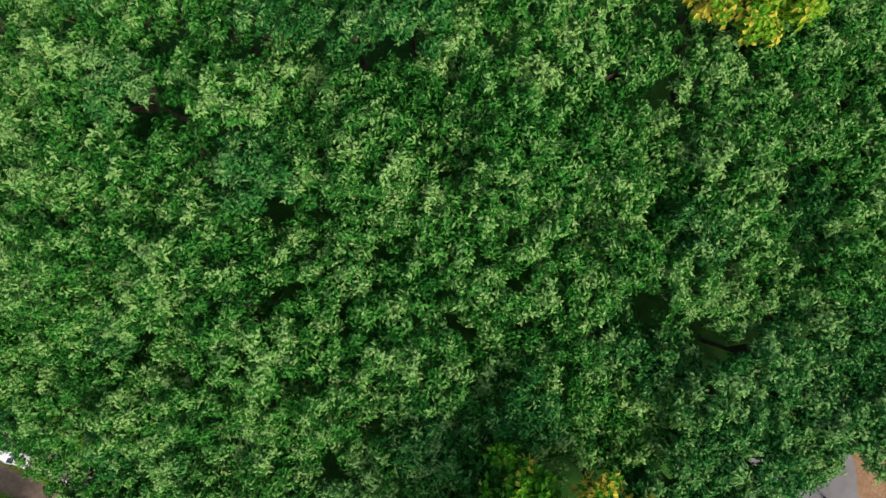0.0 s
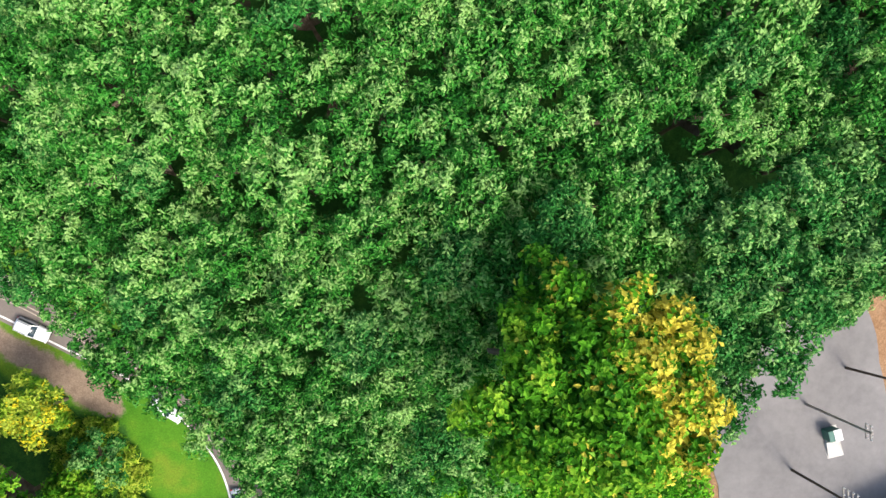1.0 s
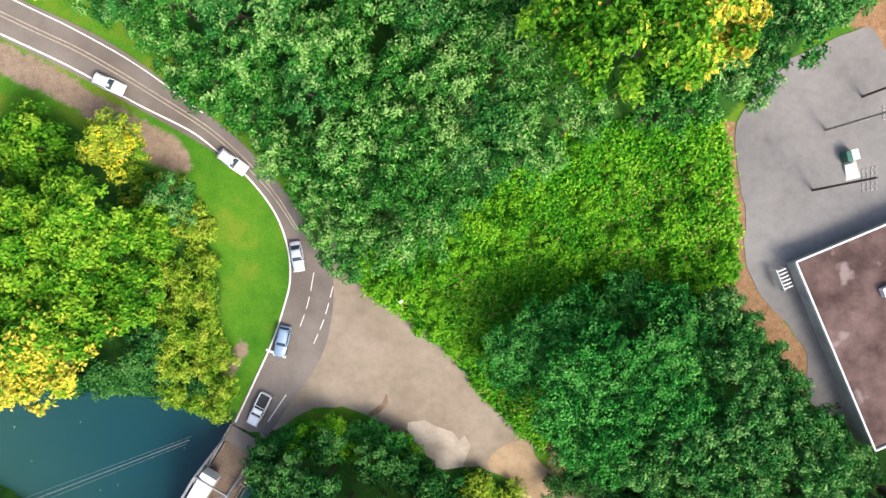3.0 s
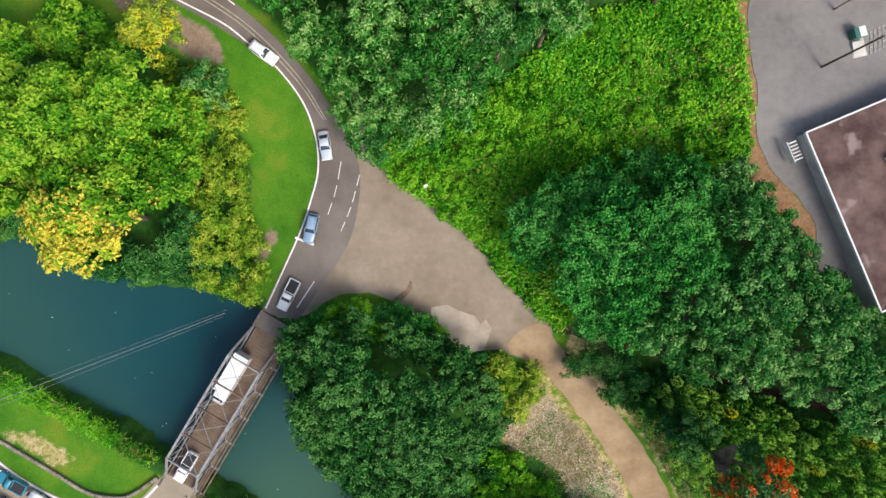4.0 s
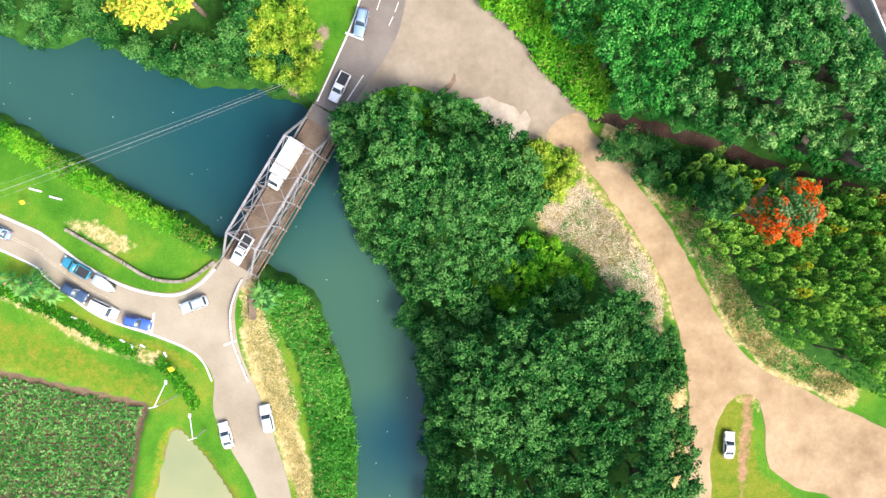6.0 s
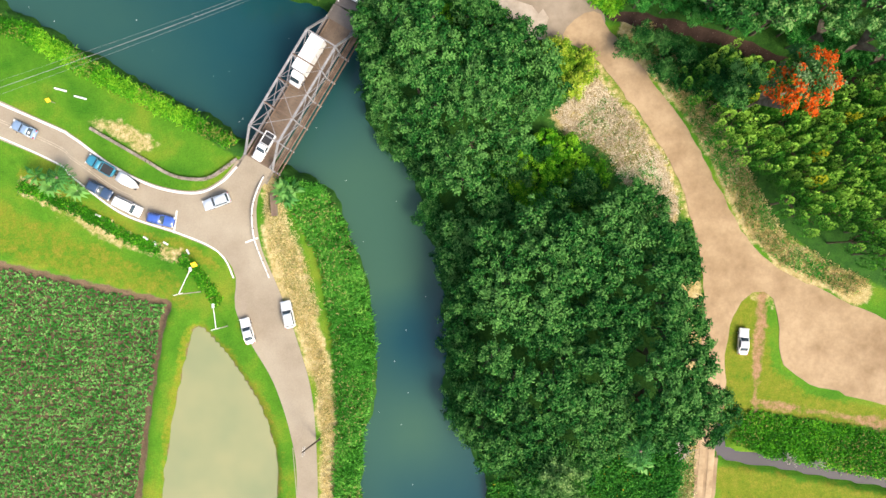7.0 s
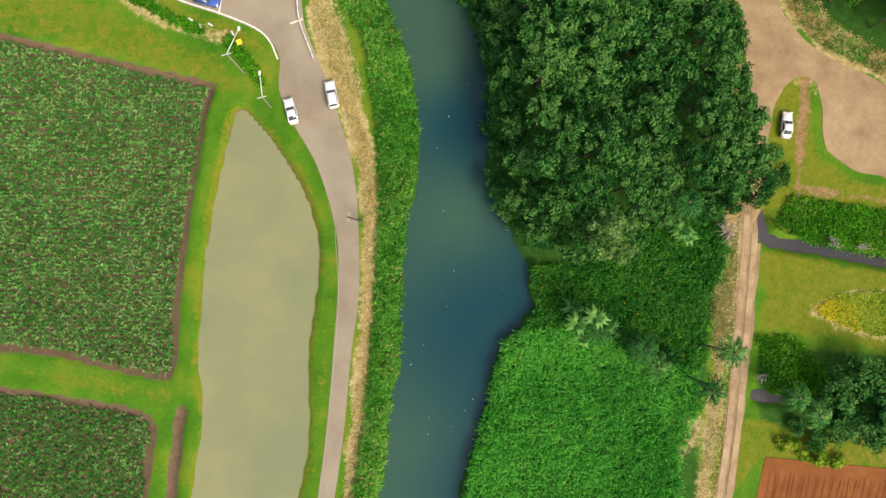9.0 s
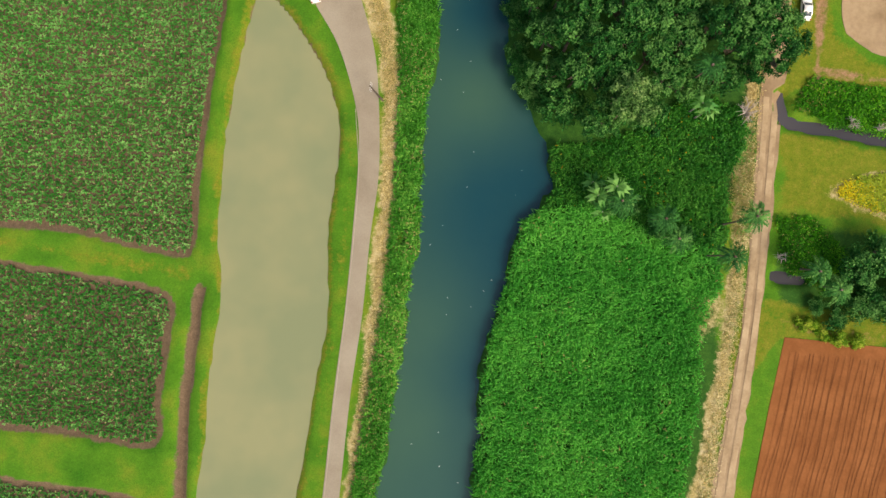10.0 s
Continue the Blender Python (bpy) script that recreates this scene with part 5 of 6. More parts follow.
def add_wheels(root, half, ys, r=0.34):
    for y in ys:
        for x in (-half, half):
            wheel = part("wheel", tube(bmesh.new(), [(x - 0.1, y, r), (x + 0.1, y, r)], [r, r], 14), M_TYRE, root)
            part("rim", tube(bmesh.new(), [(x - 0.115, y, r), (x + 0.115, y, r)], [r * 0.6, r * 0.6], 12), M_RIM, wheel)


def add_lamps(root, L, w, z=0.72):
    for x in (-w + 0.22, w - 0.22):
        part("headlight", box(bmesh.new(), x, L / 2 - 0.12, z, 0.36, 0.2, 0.16, 0.04), M_LAMP, root)
        part("tail_light", box(bmesh.new(), x, -L / 2 + 0.09, z + 0.12, 0.28, 0.16, 0.2, 0.04), M_TAIL, root)
        part("wing_mirror", box(bmesh.new(), (w + 0.1) * (1 if x > 0 else -1), L * 0.14, 1.0, 0.2, 0.14, 0.14, 0.03), M_TRIM, root)


def car(name, x, y, heading, colour, label, style="sedan", category="car"):
    """heading: degrees of the nose, counter-clockwise from north."""
    L, w = {"sedan": (4.6, 0.9), "suv": (4.75, 0.95), "pickup": (5.3, 0.96), "van": (5.1, 0.98)}[style]
    z = max(height(x, y) + 0.10, 3.93 if -57.5 < x < -38 and -104 < y < -80 else -9)
    root = thing(name, pose(x, y, z, 0, 0, heading), label, category, "cars on the road")
    h = L / 2
    roof = {"sedan": 1.42, "suv": 1.68, "pickup": 1.72, "van": 1.9}[style]
    belt = 0.88 if style == "sedan" else 1.02
    bed = style == "pickup"
    part("body", loft([(-h, w * 0.82, w * 0.78, 0.35, belt - 0.12), (-h + 0.18, w * 0.96, w * 0.92, 0.25, belt), (-h * 0.4, w, w * 0.97, 0.22, belt + 0.02), (h * 0.35, w, w * 0.97, 0.22, belt), (h * 0.72, w * 0.97, w * 0.92, 0.24, belt - 0.07), (h - 0.14, w * 0.9, w * 0.82, 0.28, belt - 0.16), (h, w * 0.74, w * 0.66, 0.36, belt - 0.3)]), colour, root)
    c0, c1 = {"sedan": (-h * 0.72, h * 0.30), "suv": (-h + 0.22, h * 0.30), "pickup": (-h * 0.12, h * 0.42), "van": (-h + 0.15, h * 0.52)}[style]
    rake = {"sedan": 0.75, "suv": 0.35, "pickup": 0.22, "van": 0.2}[style]
    front = 0.72 if style != "van" else 0.5
    glass = loft([(c0, w * 0.86, w * 0.80, belt - 0.1, belt + 0.02), (c0 + rake, w * 0.92, w * 0.74, belt - 0.1, roof - 0.05), (c1 - front, w * 0.92, w * 0.74, belt - 0.1, roof - 0.05), (c1, w * 0.88, w * 0.84, belt - 0.1, belt + 0.02)])
    part("cabin_glass", glass, M_GLASS, root, "dark tinted glass")
    part("roof", loft([(c0 + rake - 0.12, w * 0.78, w * 0.66, roof - 0.16, roof - 0.07), (c0 + rake + 0.1, w * 0.8, w * 0.7, roof - 0.16, roof), (c1 - front - 0.1, w * 0.8, w * 0.7, roof - 0.16, roof), (c1 - front + 0.14, w * 0.78, w * 0.66, roof - 0.16, roof - 0.07)]), colour, root)
    for sx in (-1, 1):
        part("pillar", beam(bmesh.new(), (sx * w * 0.88, c1 - 0.02, belt), (sx * w * 0.74, c1 - front, roof - 0.06), 0.09, 0.06), colour, root)
        part("pillar", beam(bmesh.new(), (sx * w * 0.88, c0 + 0.03, belt), (sx * w * 0.74, c0 + rake, roof - 0.06), 0.11, 0.06), colour, root)
        part("roof_rail", beam(bmesh.new(), (sx * w * 0.66, c0 + rake, roof + 0.05), (sx * w * 0.66, c1 - front, roof + 0.05), 0.04, 0.04), M_TRIM, root) if style == "suv" else None
    if bed:
        part("load_bed", box(bmesh.new(), 0, -h * 0.56, belt + 0.03, w * 1.6, h * 0.78, 0.05), M_TRIM, root, "dark open load bed")
        for sx in (-1, 1):
            part("bed_side", box(bmesh.new(), sx * w * 0.9, -h * 0.55, belt + 0.1, 0.12, h * 0.86, 0.2, 0.03), colour, root)
        part("tailgate", box(bmesh.new(), 0, -h + 0.1, belt + 0.08, w * 1.7, 0.1, 0.2, 0.02), colour, root)
    part("bumper", box(bmesh.new(), 0, h - 0.05, 0.42, w * 1.5, 0.18, 0.2, 0.05), M_TRIM, root)
    add_wheels(root, w - 0.08, (-h * 0.6, h * 0.62))
    add_lamps(root, L, w)
    return root


WHITE, SILVER, BLUE = paint("white", (0.8, 0.8, 0.8)), paint("silver", (0.45, 0.50, 0.56)), paint("blue", (0.04, 0.10, 0.38))
NAVY, TEAL, STEELBLUE = paint("navy", (0.03, 0.06, 0.12)), paint("teal", (0.03, 0.22, 0.32)), paint("steel_blue", (0.20, 0.29, 0.42))
car("car", -39.9, -37.2, 234, WHITE, "white sport utility car driving down the curve", "suv")
car("car", -31.0, -51.0, 189, SILVER, "pale silver sedan rounding the curve", "sedan")
car("car", -33.5, -63.8, 167, STEELBLUE, "steel-blue sport utility car near the bridge", "suv")
car("pickup_truck", -37.3, -74.3, 153, WHITE, "white pickup truck with a dark load bed", "pickup", "truck")
car("pickup_truck", -53.8, -101.6, 149, WHITE, "white pickup truck leaving the bridge", "pickup", "truck")
car("car", -62.3, -110.9, 110, SILVER, "silver-blue sport utility car turning at the junction", "suv")
car("car", -82.9, -108.8, 240, NAVY, "dark navy sport utility car waiting in line", "suv")
car("van", -77.9, -111.7, 244, WHITE, "white van waiting in line", "van", "van")
car("car", -72.2, -114.0, 257, BLUE, "bright blue sport utility car at the stop line", "suv")
car("car", -57.3, -133.4, 15, WHITE, "white sedan parked beside the road", "sedan")
car("car", -50.2, -130.5, 12, WHITE, "white car parked on the dry verge", "suv")
car("car", 29.0, -135.4, 356, WHITE, "white car parked on the grass by the dirt track", "sedan")
towing = car("pickup_truck", -82.6, -104.6, 60, TEAL, "teal pickup truck towing a small boat", "pickup", "truck")
boat = thing("boat", pose(-77.7, -107.4, height(-77.7, -107.4) + 0.5, 0, 0, 240), "small white motor boat on a trailer", "boat")
part("hull", loft([(-2.0, 0.8, 0.85, 0.2, 0.9), (-0.5, 0.85, 0.95, 0.1, 0.95), (1.2, 0.55, 0.7, 0.15, 1.0), (2.2, 0.08, 0.12, 0.5, 1.05)]), WHITE, boat)
part("engine", box(bmesh.new(), 0, -2.2, 0.7, 0.35, 0.4, 0.7, 0.06), M_TRIM, boat)
part("trailer", box(bmesh.new(), 0, -0.2, 0.0, 1.5, 3.8, 0.12), M_TRIM, boat)
add_wheels(boat, 0.85, (-0.6,), 0.28)
car("car", -96.0, -98.2, 64, STEELBLUE, "grey-blue car driving along the valley road", "sedan")
car("car", -57.0, -26.3, 245, WHITE, "long white car driving down the hill road", "suv")


def box_truck(x, y, z, heading):
    root = thing("box_truck", pose(x, y, z, 0, 0, heading), "white box truck crossing the plank bridge", "truck")
    part("cargo_box", box(bmesh.new(), 0, -1.1, 2.15, 2.45, 6.6, 2.5, 0.06), WHITE, root)
    for k in range(5):
        part("roof_rib", box(bmesh.new(), 0, -4.0 + k * 1.45, 3.41, 2.3, 0.05, 0.03), M_WHITE, root)
    part("cab", loft([(2.35, 1.0, 0.98, 0.5, 2.4), (2.6, 1.08, 1.0, 0.45, 2.45), (3.4, 1.08, 0.95, 0.45, 2.35), (4.0, 1.05, 0.95, 0.45, 1.6), (4.5, 0.95, 0.85, 0.5, 1.4)]), WHITE, root)
    part("windscreen", quad_panel([(-0.85, 3.98, 1.66), (0.85, 3.98, 1.66), (0.8, 3.46, 2.3), (-0.8, 3.46, 2.3)], 0.04), M_GLASS, root)
    part("wind_deflector", box(bmesh.new(), 0, 2.75, 2.75, 1.7, 0.8, 0.5, 0.15), WHITE, root)
    for x0 in (-1.25, 1.25):
        part("wing_mirror", box(bmesh.new(), x0, 3.7, 1.7, 0.2, 0.1, 0.4, 0.03), M_TRIM, root)
    part("chassis", box(bmesh.new(), 0, -0.5, 0.7, 1.2, 7.6, 0.25), M_TRIM, root)
    add_wheels(root, 1.0, (-3.0, 3.3), 0.45)


box_truck(-46.3, -87.4, 3.95, 149)

# ---- lot, building, poles ----
M_ROOF = surface("flat_roof", (0.058, 0.036, 0.032), (0.15, 0.10, 0.09), 0.22, 1.0, 0.95, 0.15, 0.2, ((0.22, 0.17, 0.16), 0.2, 0.62))
M_TRIMWHITE = plain("white_metal", (0.68, 0.68, 0.66), 0.5, 0.4)
M_GREENBOX = plain("green_metal", (0.03, 0.12, 0.09), 0.5, 0.4)
M_POLE = surface("pole_wood", (0.06, 0.045, 0.035), (0.12, 0.09, 0.07), 1.0, 6.0, 0.9, 0.2, 0.3)
M_PALEPOLE = surface("grey_pole", (0.25, 0.22, 0.19), (0.36, 0.33, 0.30), 1.0, 6.0, 0.9, 0.2, 0.2)
M_SIGN = plain("sign_yellow", (0.8, 0.45, 0.01), 0.5, 0.3)


def build_building():
    d = Vector((12.3, 5.1)).normalized()
    m = Matrix(((d.x, -d.y, 0, 35.8), (d.y, d.x, 0, -51.8), (0, 0, 1, 17.6), (0, 0, 0, 1)))
    root = thing("building", m, "flat-roofed building with a brown stained roof and white edges", "building")
    w, l, h = 30.0, 26.0, 3.3
    part("wall", box(bmesh.new(), w / 2, -l / 2, h / 2 - 0.6, w - 0.3, l - 0.3, h + 1.0), M_CONCRETE, root)
    part("roof", box(bmesh.new(), w / 2, -l / 2, h + 0.05, w - 0.1, l - 0.1, 0.24), M_ROOF, root)
    for cx, cy, sx, sy in ((w / 2, 0, w, 0.22), (w / 2, -l, w, 0.22), (0, -l / 2, 0.22, l), (w, -l / 2, 0.22, l)):
        part("parapet", box(bmesh.new(), cx, cy, h + 0.2, sx, sy, 0.5, 0.03), M_TRIMWHITE, root)
    for cx, cy, s in ((9.2, -7.8, 1.5), (12.5, -3.5, 1.0), (14, -13, 1.8), (7, -16, 0.9)):
        unit_box = part("roof_unit", box(bmesh.new(), cx, cy, h + 0.6, s, s * 0.8, 0.9, 0.05), M_TRIMWHITE, root, "pale metal roof unit")
        part("vent", box(bmesh.new(), cx, cy, h + 1.08, s * 0.6, s * 0.5, 0.06), M_TRIM, unit_box)
    rack = thing("storage_rack", m @ pose(-1.4, -1.8, 0.95), "white slatted metal rack beside the building wall", "rack")
    part("frame", box(bmesh.new(), -0.6, 0, 0.6, 0.1, 3.0, 1.2), M_TRIMWHITE, rack)
    for k in range(6):
        part("slat", box(bmesh.new(), 0.1, -1.2 + k * 0.48, 1.15, 1.1, 0.16, 0.06), M_TRIMWHITE, rack)
    for k in range(4):
        part("leg", box(bmesh.new(), -0.4 + (k % 2), -1.3 + (k // 2) * 2.6, 0.55, 0.08, 0.08, 1.1), M_TRIMWHITE, rack)


build_building()


def utility_pole(name, x, y, top_dx, top_dy, tall, arms, label, material=M_POLE, arm_len=2.4, arm_dir=(0, 1)):
    z = height(x, y) - 0.3
    root = thing(name, Matrix.Translation((x, y, z)), label, "pole", "utility poles")
    part("pole", tube(bmesh.new(), [(0, 0, 0), (top_dx, top_dy, tall)], [0.17, 0.12], 10), material, root)
    a = Vector((*arm_dir, 0)).normalized()
    for k in range(arms):
        h = tall - 0.3 - 0.75 * k
        c = Vector((top_dx * h / tall, top_dy * h / tall, h))
        arm = part("crossarm", beam(bmesh.new(), c - a * arm_len / 2, c + a * arm_len / 2, 0.12, 0.12), M_PALEPOLE, root)
        for q in (-0.45, -0.2, 0.2, 0.45):
            e = c + a * arm_len * q
            part("insulator", tube(bmesh.new(), [e + Vector((0, 0, 0.05)), e + Vector((0, 0, 0.3))], [0.06, 0.04], 6), M_TRIMWHITE, arm)
    return root


utility_pole("utility_pole", 45.9, -30.1, 0.3, 0.1, 12.0, 1, "dark wooden utility pole standing in the lot")
utility_pole("utility_pole", 41.1, -34.5, 0.0, -0.2, 12.5, 2, "weathered wooden utility pole standing in the lot", M_PALEPOLE, 1.6)
utility_pole("utility_pole", 39.3, -42.4, 0.2, 0.2, 12.8, 4, "dark wooden utility pole with four white crossarms", M_POLE, 2.8)
utility_pole("utility_pole", -44.8, -152.5, -1.4, 0.2, 8.6, 2, "leaning dark utility pole beside the road", M_POLE, 1.4, (0.1, 1))
for x, y, a in ((43.8, -38.6, 14), ):
    box_root = thing("transformer_box", pose(x, y, 18.55, 0, 0, a), "green and white transformer cabinet on a pale pad", "cabinet")
    part("pad", box(bmesh.new(), 0.3, -0.6, 0.06, 2.2, 3.8, 0.16), M_CONCRETE, box_root)
    cab = part("cabinet", box(bmesh.new(), 0.2, 0.6, 0.9, 1.5, 1.3, 1.5, 0.05), M_GREENBOX, box_root)
    part("door", box(bmesh.new(), 0.2, -0.08, 0.85, 1.2, 0.05, 1.2), M_GREENBOX, cab)
    part("lid", box(bmesh.new(), 0.55, 0.6, 1.68, 0.9, 1.35, 0.08), M_TRIMWHITE, box_root, "pale metal lid")
    part("ramp", quad_panel([(-0.5, -2.4, 0.16), (1.1, -2.4, 0.16), (1.1, -0.4, 0.6), (-0.5, -0.4, 0.6)], 0.06), M_CONCRETE, box_root)


def street_lamp(x, y, lean, tall, ax, ay, label):
    root = thing("street_lamp", Matrix.Translation((x, y, height(x, y) - 0.2)), label, "street lamp")
    part("pole", tube(bmesh.new(), [(0, 0, 0), (*lean, tall)], [0.1, 0.07], 8), M_PALEPOLE, root)
    part("arm", tube(bmesh.new(), [(*lean, tall - 0.2), (lean[0] + ax, lean[1] + ay, tall + 0.1)], [0.07, 0.055], 8), M_TRIMWHITE, root)
    lamp = part("lamp_head", box(bmesh.new(), lean[0] + ax, lean[1] + ay, tall + 0.1, 0.4, 0.7, 0.2, 0.06), M_TRIMWHITE, root)
    part("lens", box(bmesh.new(), lean[0] + ax, lean[1] + ay, tall - 0.02, 0.28, 0.5, 0.06), M_LAMP, lamp)
    for s in (0.0,):
        part("crossarm", beam(bmesh.new(), (lean[0] - 0.9, lean[1] - 0.2 + s * 0.4, tall - 0.4), (lean[0] + 0.6, lean[1] + 0.2 + s * 0.4, tall - 0.4), 0.1, 0.1), M_TRIMWHITE, root)


street_lamp(-65.7, -126.6, (0.2, 0.2), 10.4, 2.0, 4.0, "pale street lamp with a long white arm beside the field")
street_lamp(-61.0, -132.6, (0.3, 0.2), 7.0, -0.4, 3.9, "pale street lamp with a white arm beside the pond")


def rail_line(name, points, label, z0, tall, material, posts=2.0):
    line = spline(points, False, 1.0)
    root = thing(name, Matrix.Translation((line[0][0], line[0][1], height(*line[0]))), label, "railing")
    base = Vector((line[0][0], line[0][1], height(*line[0])))
    g = ground_height(line[:, 0], line[:, 1])
    for a, b, za, zb in zip(line[:-1], line[1:], g[:-1], g[1:]):
        part("rail", beam(bmesh.new(), Vector((*a, za + z0 + tall / 2)) - base, Vector((*b, zb + z0 + tall / 2)) - base, 0.16, tall), material, root)
    for k in range(0, len(line), 2):
        part("post", box(bmesh.new(), line[k][0] - base.x, line[k][1] - base.y, g[k] + z0 / 2 - base.z + 0.1, 0.18, 0.18, z0 + 0.4), M_POLE, root)


rail_line("guard_rail", [(-54.0, -106.6), (-55.2, -109), (-56.2, -112.3), (-56.1, -116.5), (-55.3, -119.4), (-53.4, -124.2)], "white painted guard rail curving round the junction", 0.45, 0.3, M_TRIMWHITE)


def stone_wall(points, label, wide=0.5, tall=0.7):
    """A low wall of single rough blocks."""
    line = spline(points, False, 0.62)
    root = thing("stone_wall", Matrix.Translation((line[0][0], line[0][1], 0)), label, "wall")
    blocks = []
    for k in range(3):
        bm = box(bmesh.new(), 0, 0, 0, 0.6, wide, tall, 0.07)
        for v in bm.verts:
            v.co += Vector(((k * 7 + v.index * 3) % 5 - 2, (k * 5 + v.index * 7) % 5 - 2, (v.index * 11 + k) % 5 - 2)) * 0.015
        me = bpy.data.meshes.new("stone")
        bm.to_mesh(me)
        bm.free()
        me.materials.append(M_STONE)
        blocks.append(me)
    for k, (a, b) in enumerate(zip(line[:-1], line[1:])):
        ob = part("stone", blocks[k % 3], None, root)
        c = (a + b) / 2
        ob.location = (c[0] - line[0][0], c[1] - line[0][1], height(*c) + 0.25)
        ob.rotation_euler = (0, 0, math.atan2(b[1] - a[1], b[0] - a[0]))


stone_wall([(-84.7, -98.0), (-75.5, -103.3), (-70.5, -106.2), (-66.5, -107.0), (-63.2, -106.6), (-58.6, -103.6)], "low mossy stone wall along the lawn edge")
pier = thing("retaining_wall", pose(-52.3, -111.6, height(-52.3, -111.6), 0, 0, 4), "short weathered brown retaining wall", "wall")
part("wall", box(bmesh.new(), 0, 0, 0.3, 0.8, 3.6, 1.6, 0.08), M_STONE, pier)
part("cap", box(bmesh.new(), 0, 0, 1.15, 1.0, 3.8, 0.14, 0.04), M_RUST, pier)


def road_sign(x, y, colour, label, size=0.9, tilt=35):
    root = thing("road_sign", pose(x, y, height(x, y), 0, 0, 20), label, "sign")
    part("post", tube(bmesh.new(), [(0, 0, 0), (0, 0, 2.2)], [0.05, 0.05], 6), M_PALEPOLE, root)
    part("panel", box(bmesh.new(), 0, 0, 2.1, size, size, 0.05, 0.0, Matrix.Rotation(radians(tilt), 4, "X")), colour, root)


road_sign(-64.9, -15.2, M_SIGN, "yellow warning sign on a post above the road", 1.2, 40)
road_sign(-66.0, -121.8, M_SIGN, "yellow sign on a post in the grass", 0.9, 35)
road_sign(-15.3, -57.6, M_TRIMWHITE, "small white sign on a post in the weeds", 0.6, 50)
road_sign(-91.0, -93.5, M_SIGN, "small yellow sign on a post in the lawn", 0.7, 35)
for x, y, a in ((-71.7, -113.9 - 4.2, 60), (-75.2, -117.2, 60), (-67.8, -119.6, 30), (-73.5, -118.2, 20), (-83.5, -113.2, 70), (-90, -91.2, 75), (-86.5, -92.6, 75)):
    stone = thing("marker_stone", pose(x, y, height(x, y), 0, 0, a), "small white marker lying in the grass", "marker")
    part("slab", box(bmesh.new(), 0, 0, 0.12, 0.28, 0.95 if y < -100 else 2.2, 0.22, 0.04), M_TRIMWHITE, stone)

wires = thing("power_lines", Matrix.Translation((-44.5, -76.8, 0)), "thin power lines sagging across the river", "wires")
for k in range(3):
    pts = []
    for i in range(17):
        t = i / 16
        pts.append((-64 * t + 0.3 * k, -24 * t + (k - 1.5) * (0.5 + 0.9 * t) + 0.8, 14.5 + 3 * t - 9 * t * (1 - t) * 0.5))
    part("wire", tube(bmesh.new(), pts, [0.03 if k == 1 else 0.012] * 17, 5), M_STEEL, wires)


# ---- palms, banana plants, dead branches ----
def palm_mesh(seed, fronds, length, leaf):
    rng = np.random.RandomState(seed)
    O, D, LL, T = [], [], [], []
    for k in range(fronds):
        a, e = k * 2.39996 + rng.uniform(-0.2, 0.2), rng.uniform(0.15, 0.9)
        h = np.array([math.cos(a), math.sin(a), 0])
        s = np.array([-h[1], h[0], 0])
        tone = rng.uniform(0.1, 0.5)
        for i in range(26):
            t = (i + 1) / 26
            p = h * length * t * (1 - 0.12 * t) + np.array([0, 0, 1]) * length * (e * t - (e + 0.35) * t * t)
            for sg in (-1, 1):
                O.append(p)
                D.append(h * 0.6 + sg * s - np.array([0, 0, 0.35]))
                LL.append(leaf * (1.1 - 0.7 * t) * (0.4 + 0.6 * min(1, 5 * t)))
                T.append(tone)
    V, F, A = leaves(rng, np.array(O), np.array(D), np.array(LL), np.array(LL) * 0.2 + 0.03, 0.3, np.array(T))
    return np_mesh("fronds", V, F, [M_PALM], False, A)


PALM = [palm_mesh(80 + k, 13, 2.9, 0.9) for k in range(3)]
for k, (x, y, top, lx, ly) in enumerate(((6.9, -150.2, 16.5, 0.4, 0.3), (14.2, -173.2, 15.5, 0.3, -0.4), (11.6, -179.4, 13.6, 0.2, 0.4), (1.6, -173.4, 11.5, 0.3, 0.5), (4.4, -176.5, 9.5, -0.3, 0.6), (27.8, -181.5, 8.5, 0.2, 0.4), (-5.0, -170.5, 10, -0.5, 0.4), (31.5, -184.5, 8.0, 0.3, 0.5), (-88.5, -107.0, 6.0, 0.3, 0.4))):
    bx, by = x + lx, y + ly
    z = height(bx, by) - 0.2
    root = thing("palm_tree", Matrix.Translation((bx, by, z)), "slender palm tree with drooping green fronds", "palm", "palm trees")
    part("trunk", tube(bmesh.new(), [(0, 0, 0), (-lx * 0.3, -ly * 0.3, (top - z) * 0.45), (-lx, -ly, top - z - 0.2)], [0.2, 0.14, 0.11], 8), M_BARK, root)
    part("fronds", PALM[k % 3], None, root).location = (-lx, -ly, top - z - 0.3)
    part("crown_shaft", box(bmesh.new(), -lx, -ly, top - z - 0.1, 0.35, 0.35, 0.6, 0.1), M_BARK, root)


def banana_mesh(seed):
    rng = np.random.RandomState(seed)
    n = 14
    a = np.arange(n) * 2.39996
    d = np.stack([np.cos(a), np.sin(a), rng.uniform(0.3, 0.9, n)], 1)
    V, F, A = leaves(rng, np.tile([0.0, 0, 0], (n, 1)), d, rng.uniform(1.9, 3.0, n), 0.75, 0.35, rng.uniform(0.3, 0.7, n), (rng.rand(n) < 0.12).astype(float))
    return np_mesh("leaves", V, F, [M_PALM], False, A)


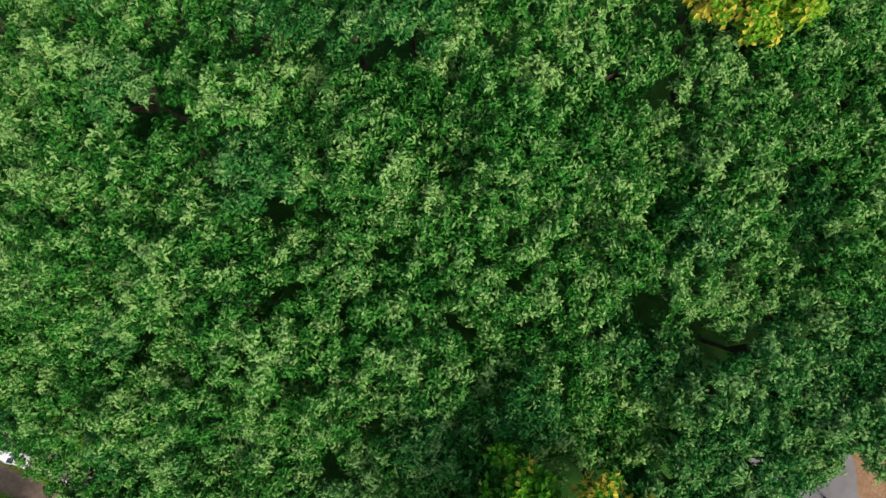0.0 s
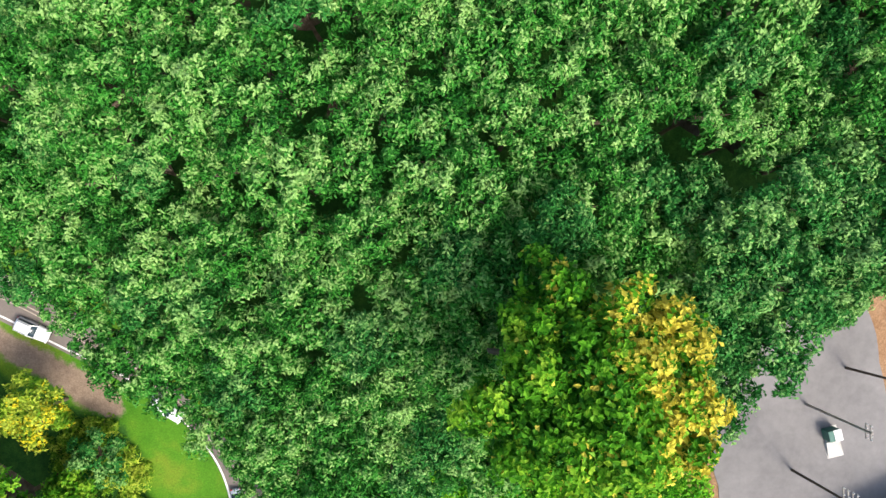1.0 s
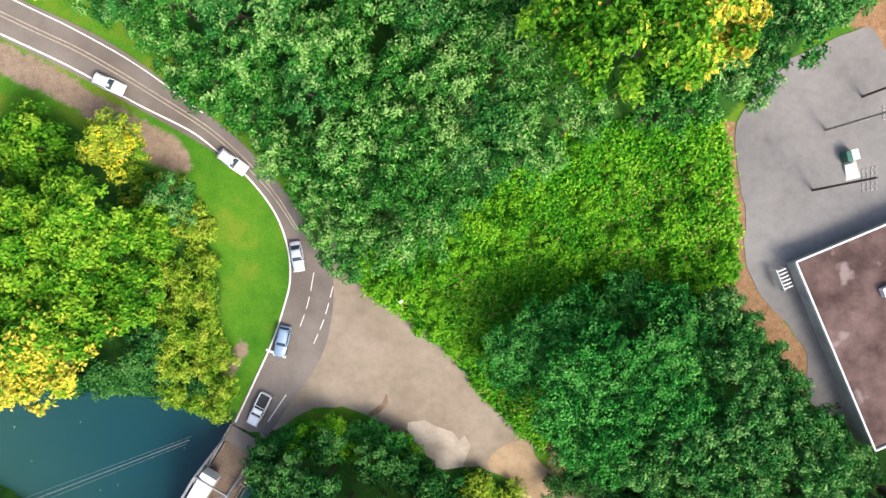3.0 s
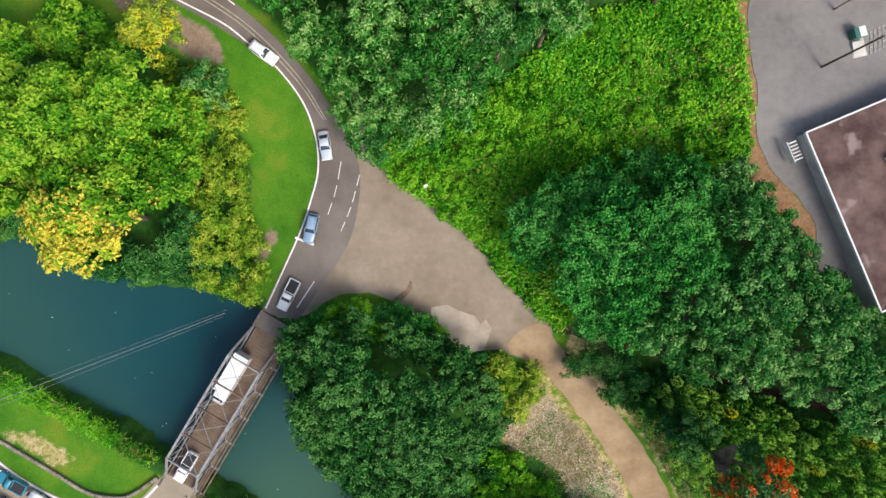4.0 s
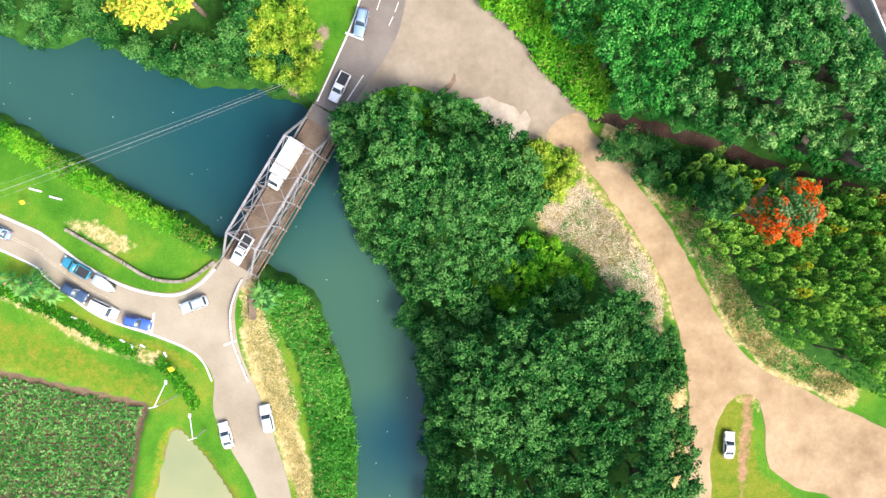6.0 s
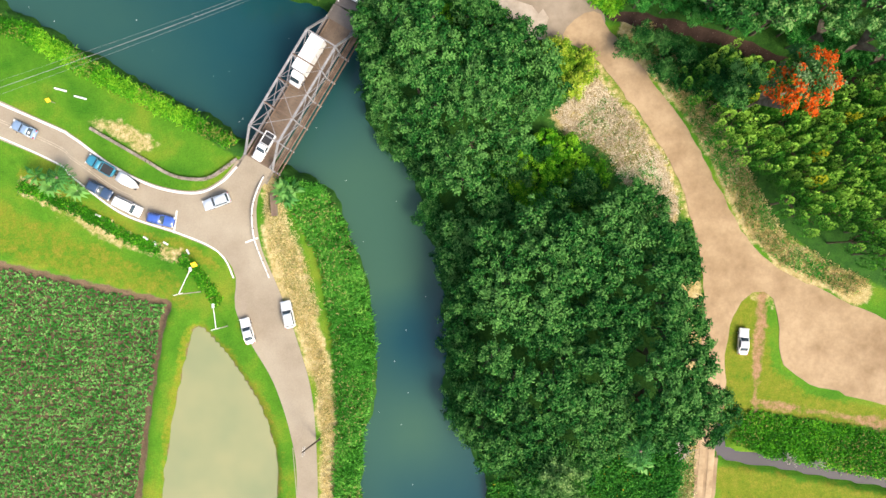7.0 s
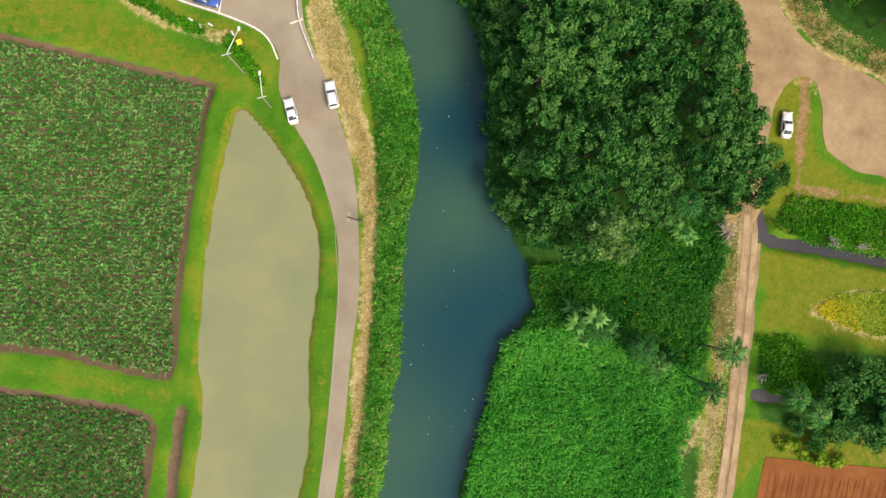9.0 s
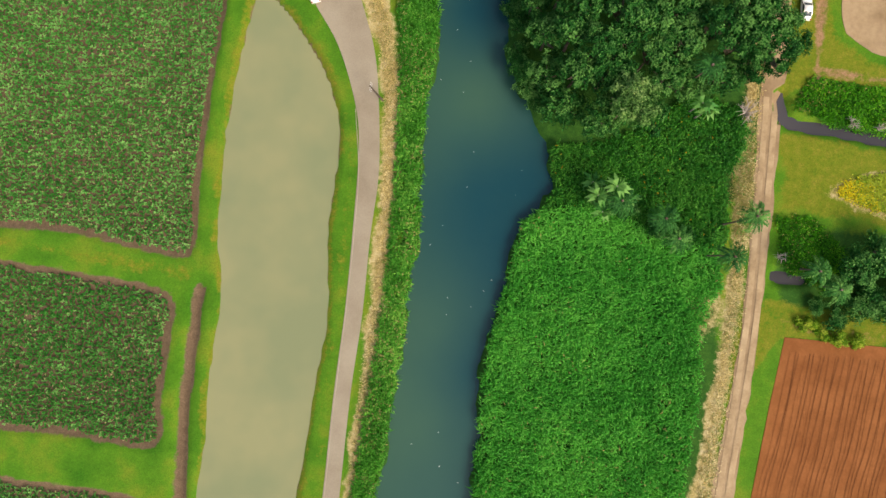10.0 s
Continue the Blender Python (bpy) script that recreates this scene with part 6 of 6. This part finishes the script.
for k, (x, y) in enumerate(((31.5, -192.2), (34.5, -193.0), (37.5, -193.2), (29.0, -190.6))):
    plant("shrub", x, y, height(x, y) + 1.6 + 0.3 * (k % 2), 1.5 + 0.3 * (k % 2), k, 3, "shrub", "shrubs beside the ploughed field")
BANANA = [banana_mesh(90), banana_mesh(91)]
for k, (x, y, top) in enumerate(((8.6, -154.0, 9), (9.6, -155.0, 8), (-8.6, -169.5, 9), (-7.4, -172.0, 7), (-6.0, -168.2, 11), (-3.5, -169.5, 8), (-50.0, -110.4, 5.5), (-49.0, -108.9, 5.0), (-50.5, -109.0, 5.2), (-9.0, -167, 7), (-90.5, -108.3, 5), (-93.0, -106.5, 5), (-86.5, -109, 4))):
    z = height(x, y)
    root = thing("banana_plant", Matrix.Translation((x, y, z)), "banana plant with long broad green leaves", "plant", "banana plants")
    part("stem", tube(bmesh.new(), [(0, 0, -0.1), (0.05, 0, top - z - 0.6)], [0.16, 0.09], 7), M_PALEPOLE, root)
    part("leaves", BANANA[k % 2], None, root).location = (0.05, 0, top - z - 0.7)


def branch_pile(x, y, spread, count, seed, label):
    rng = np.random.RandomState(seed)
    root = thing("dead_branches", Matrix.Translation((x, y, height(x, y) + 0.3)), label, "branches")
    for k in range(count):
        a = rng.uniform(0, math.tau)
        e = spread * rng.uniform(0.5, 1)
        mid = Vector((0.5 * e * math.cos(a), 0.5 * e * math.sin(a), rng.uniform(0.5, 1.6)))
        end = Vector((e * math.cos(a + rng.uniform(-0.3, 0.3)), e * math.sin(a), rng.uniform(0.2, 2.0)))
        limb = part("branch", tube(bmesh.new(), [(0, 0, 0), mid, end], [0.09, 0.06, 0.02], 5), M_DEADWOOD, root)
        for q in range(2):
            tip = mid + Vector((rng.uniform(-1, 1), rng.uniform(-1, 1), rng.uniform(0, 0.6)))
            part("twig", tube(bmesh.new(), [mid, tip], [0.045, 0.015], 4), M_DEADWOOD, limb)


branch_pile(18.6, -154.0, 2.8, 22, 5, "pile of bare bleached dead branches beside the track")
branch_pile(37.0, -155.6, 1.6, 10, 6, "bleached dead branches lying by the ditch")
branch_pile(41.5, -156.6, 1.3, 8, 7, "bleached dead branches lying by the ditch")
branch_pile(24.3, -179.0, 1.3, 8, 8, "bleached dead branches beside the track")
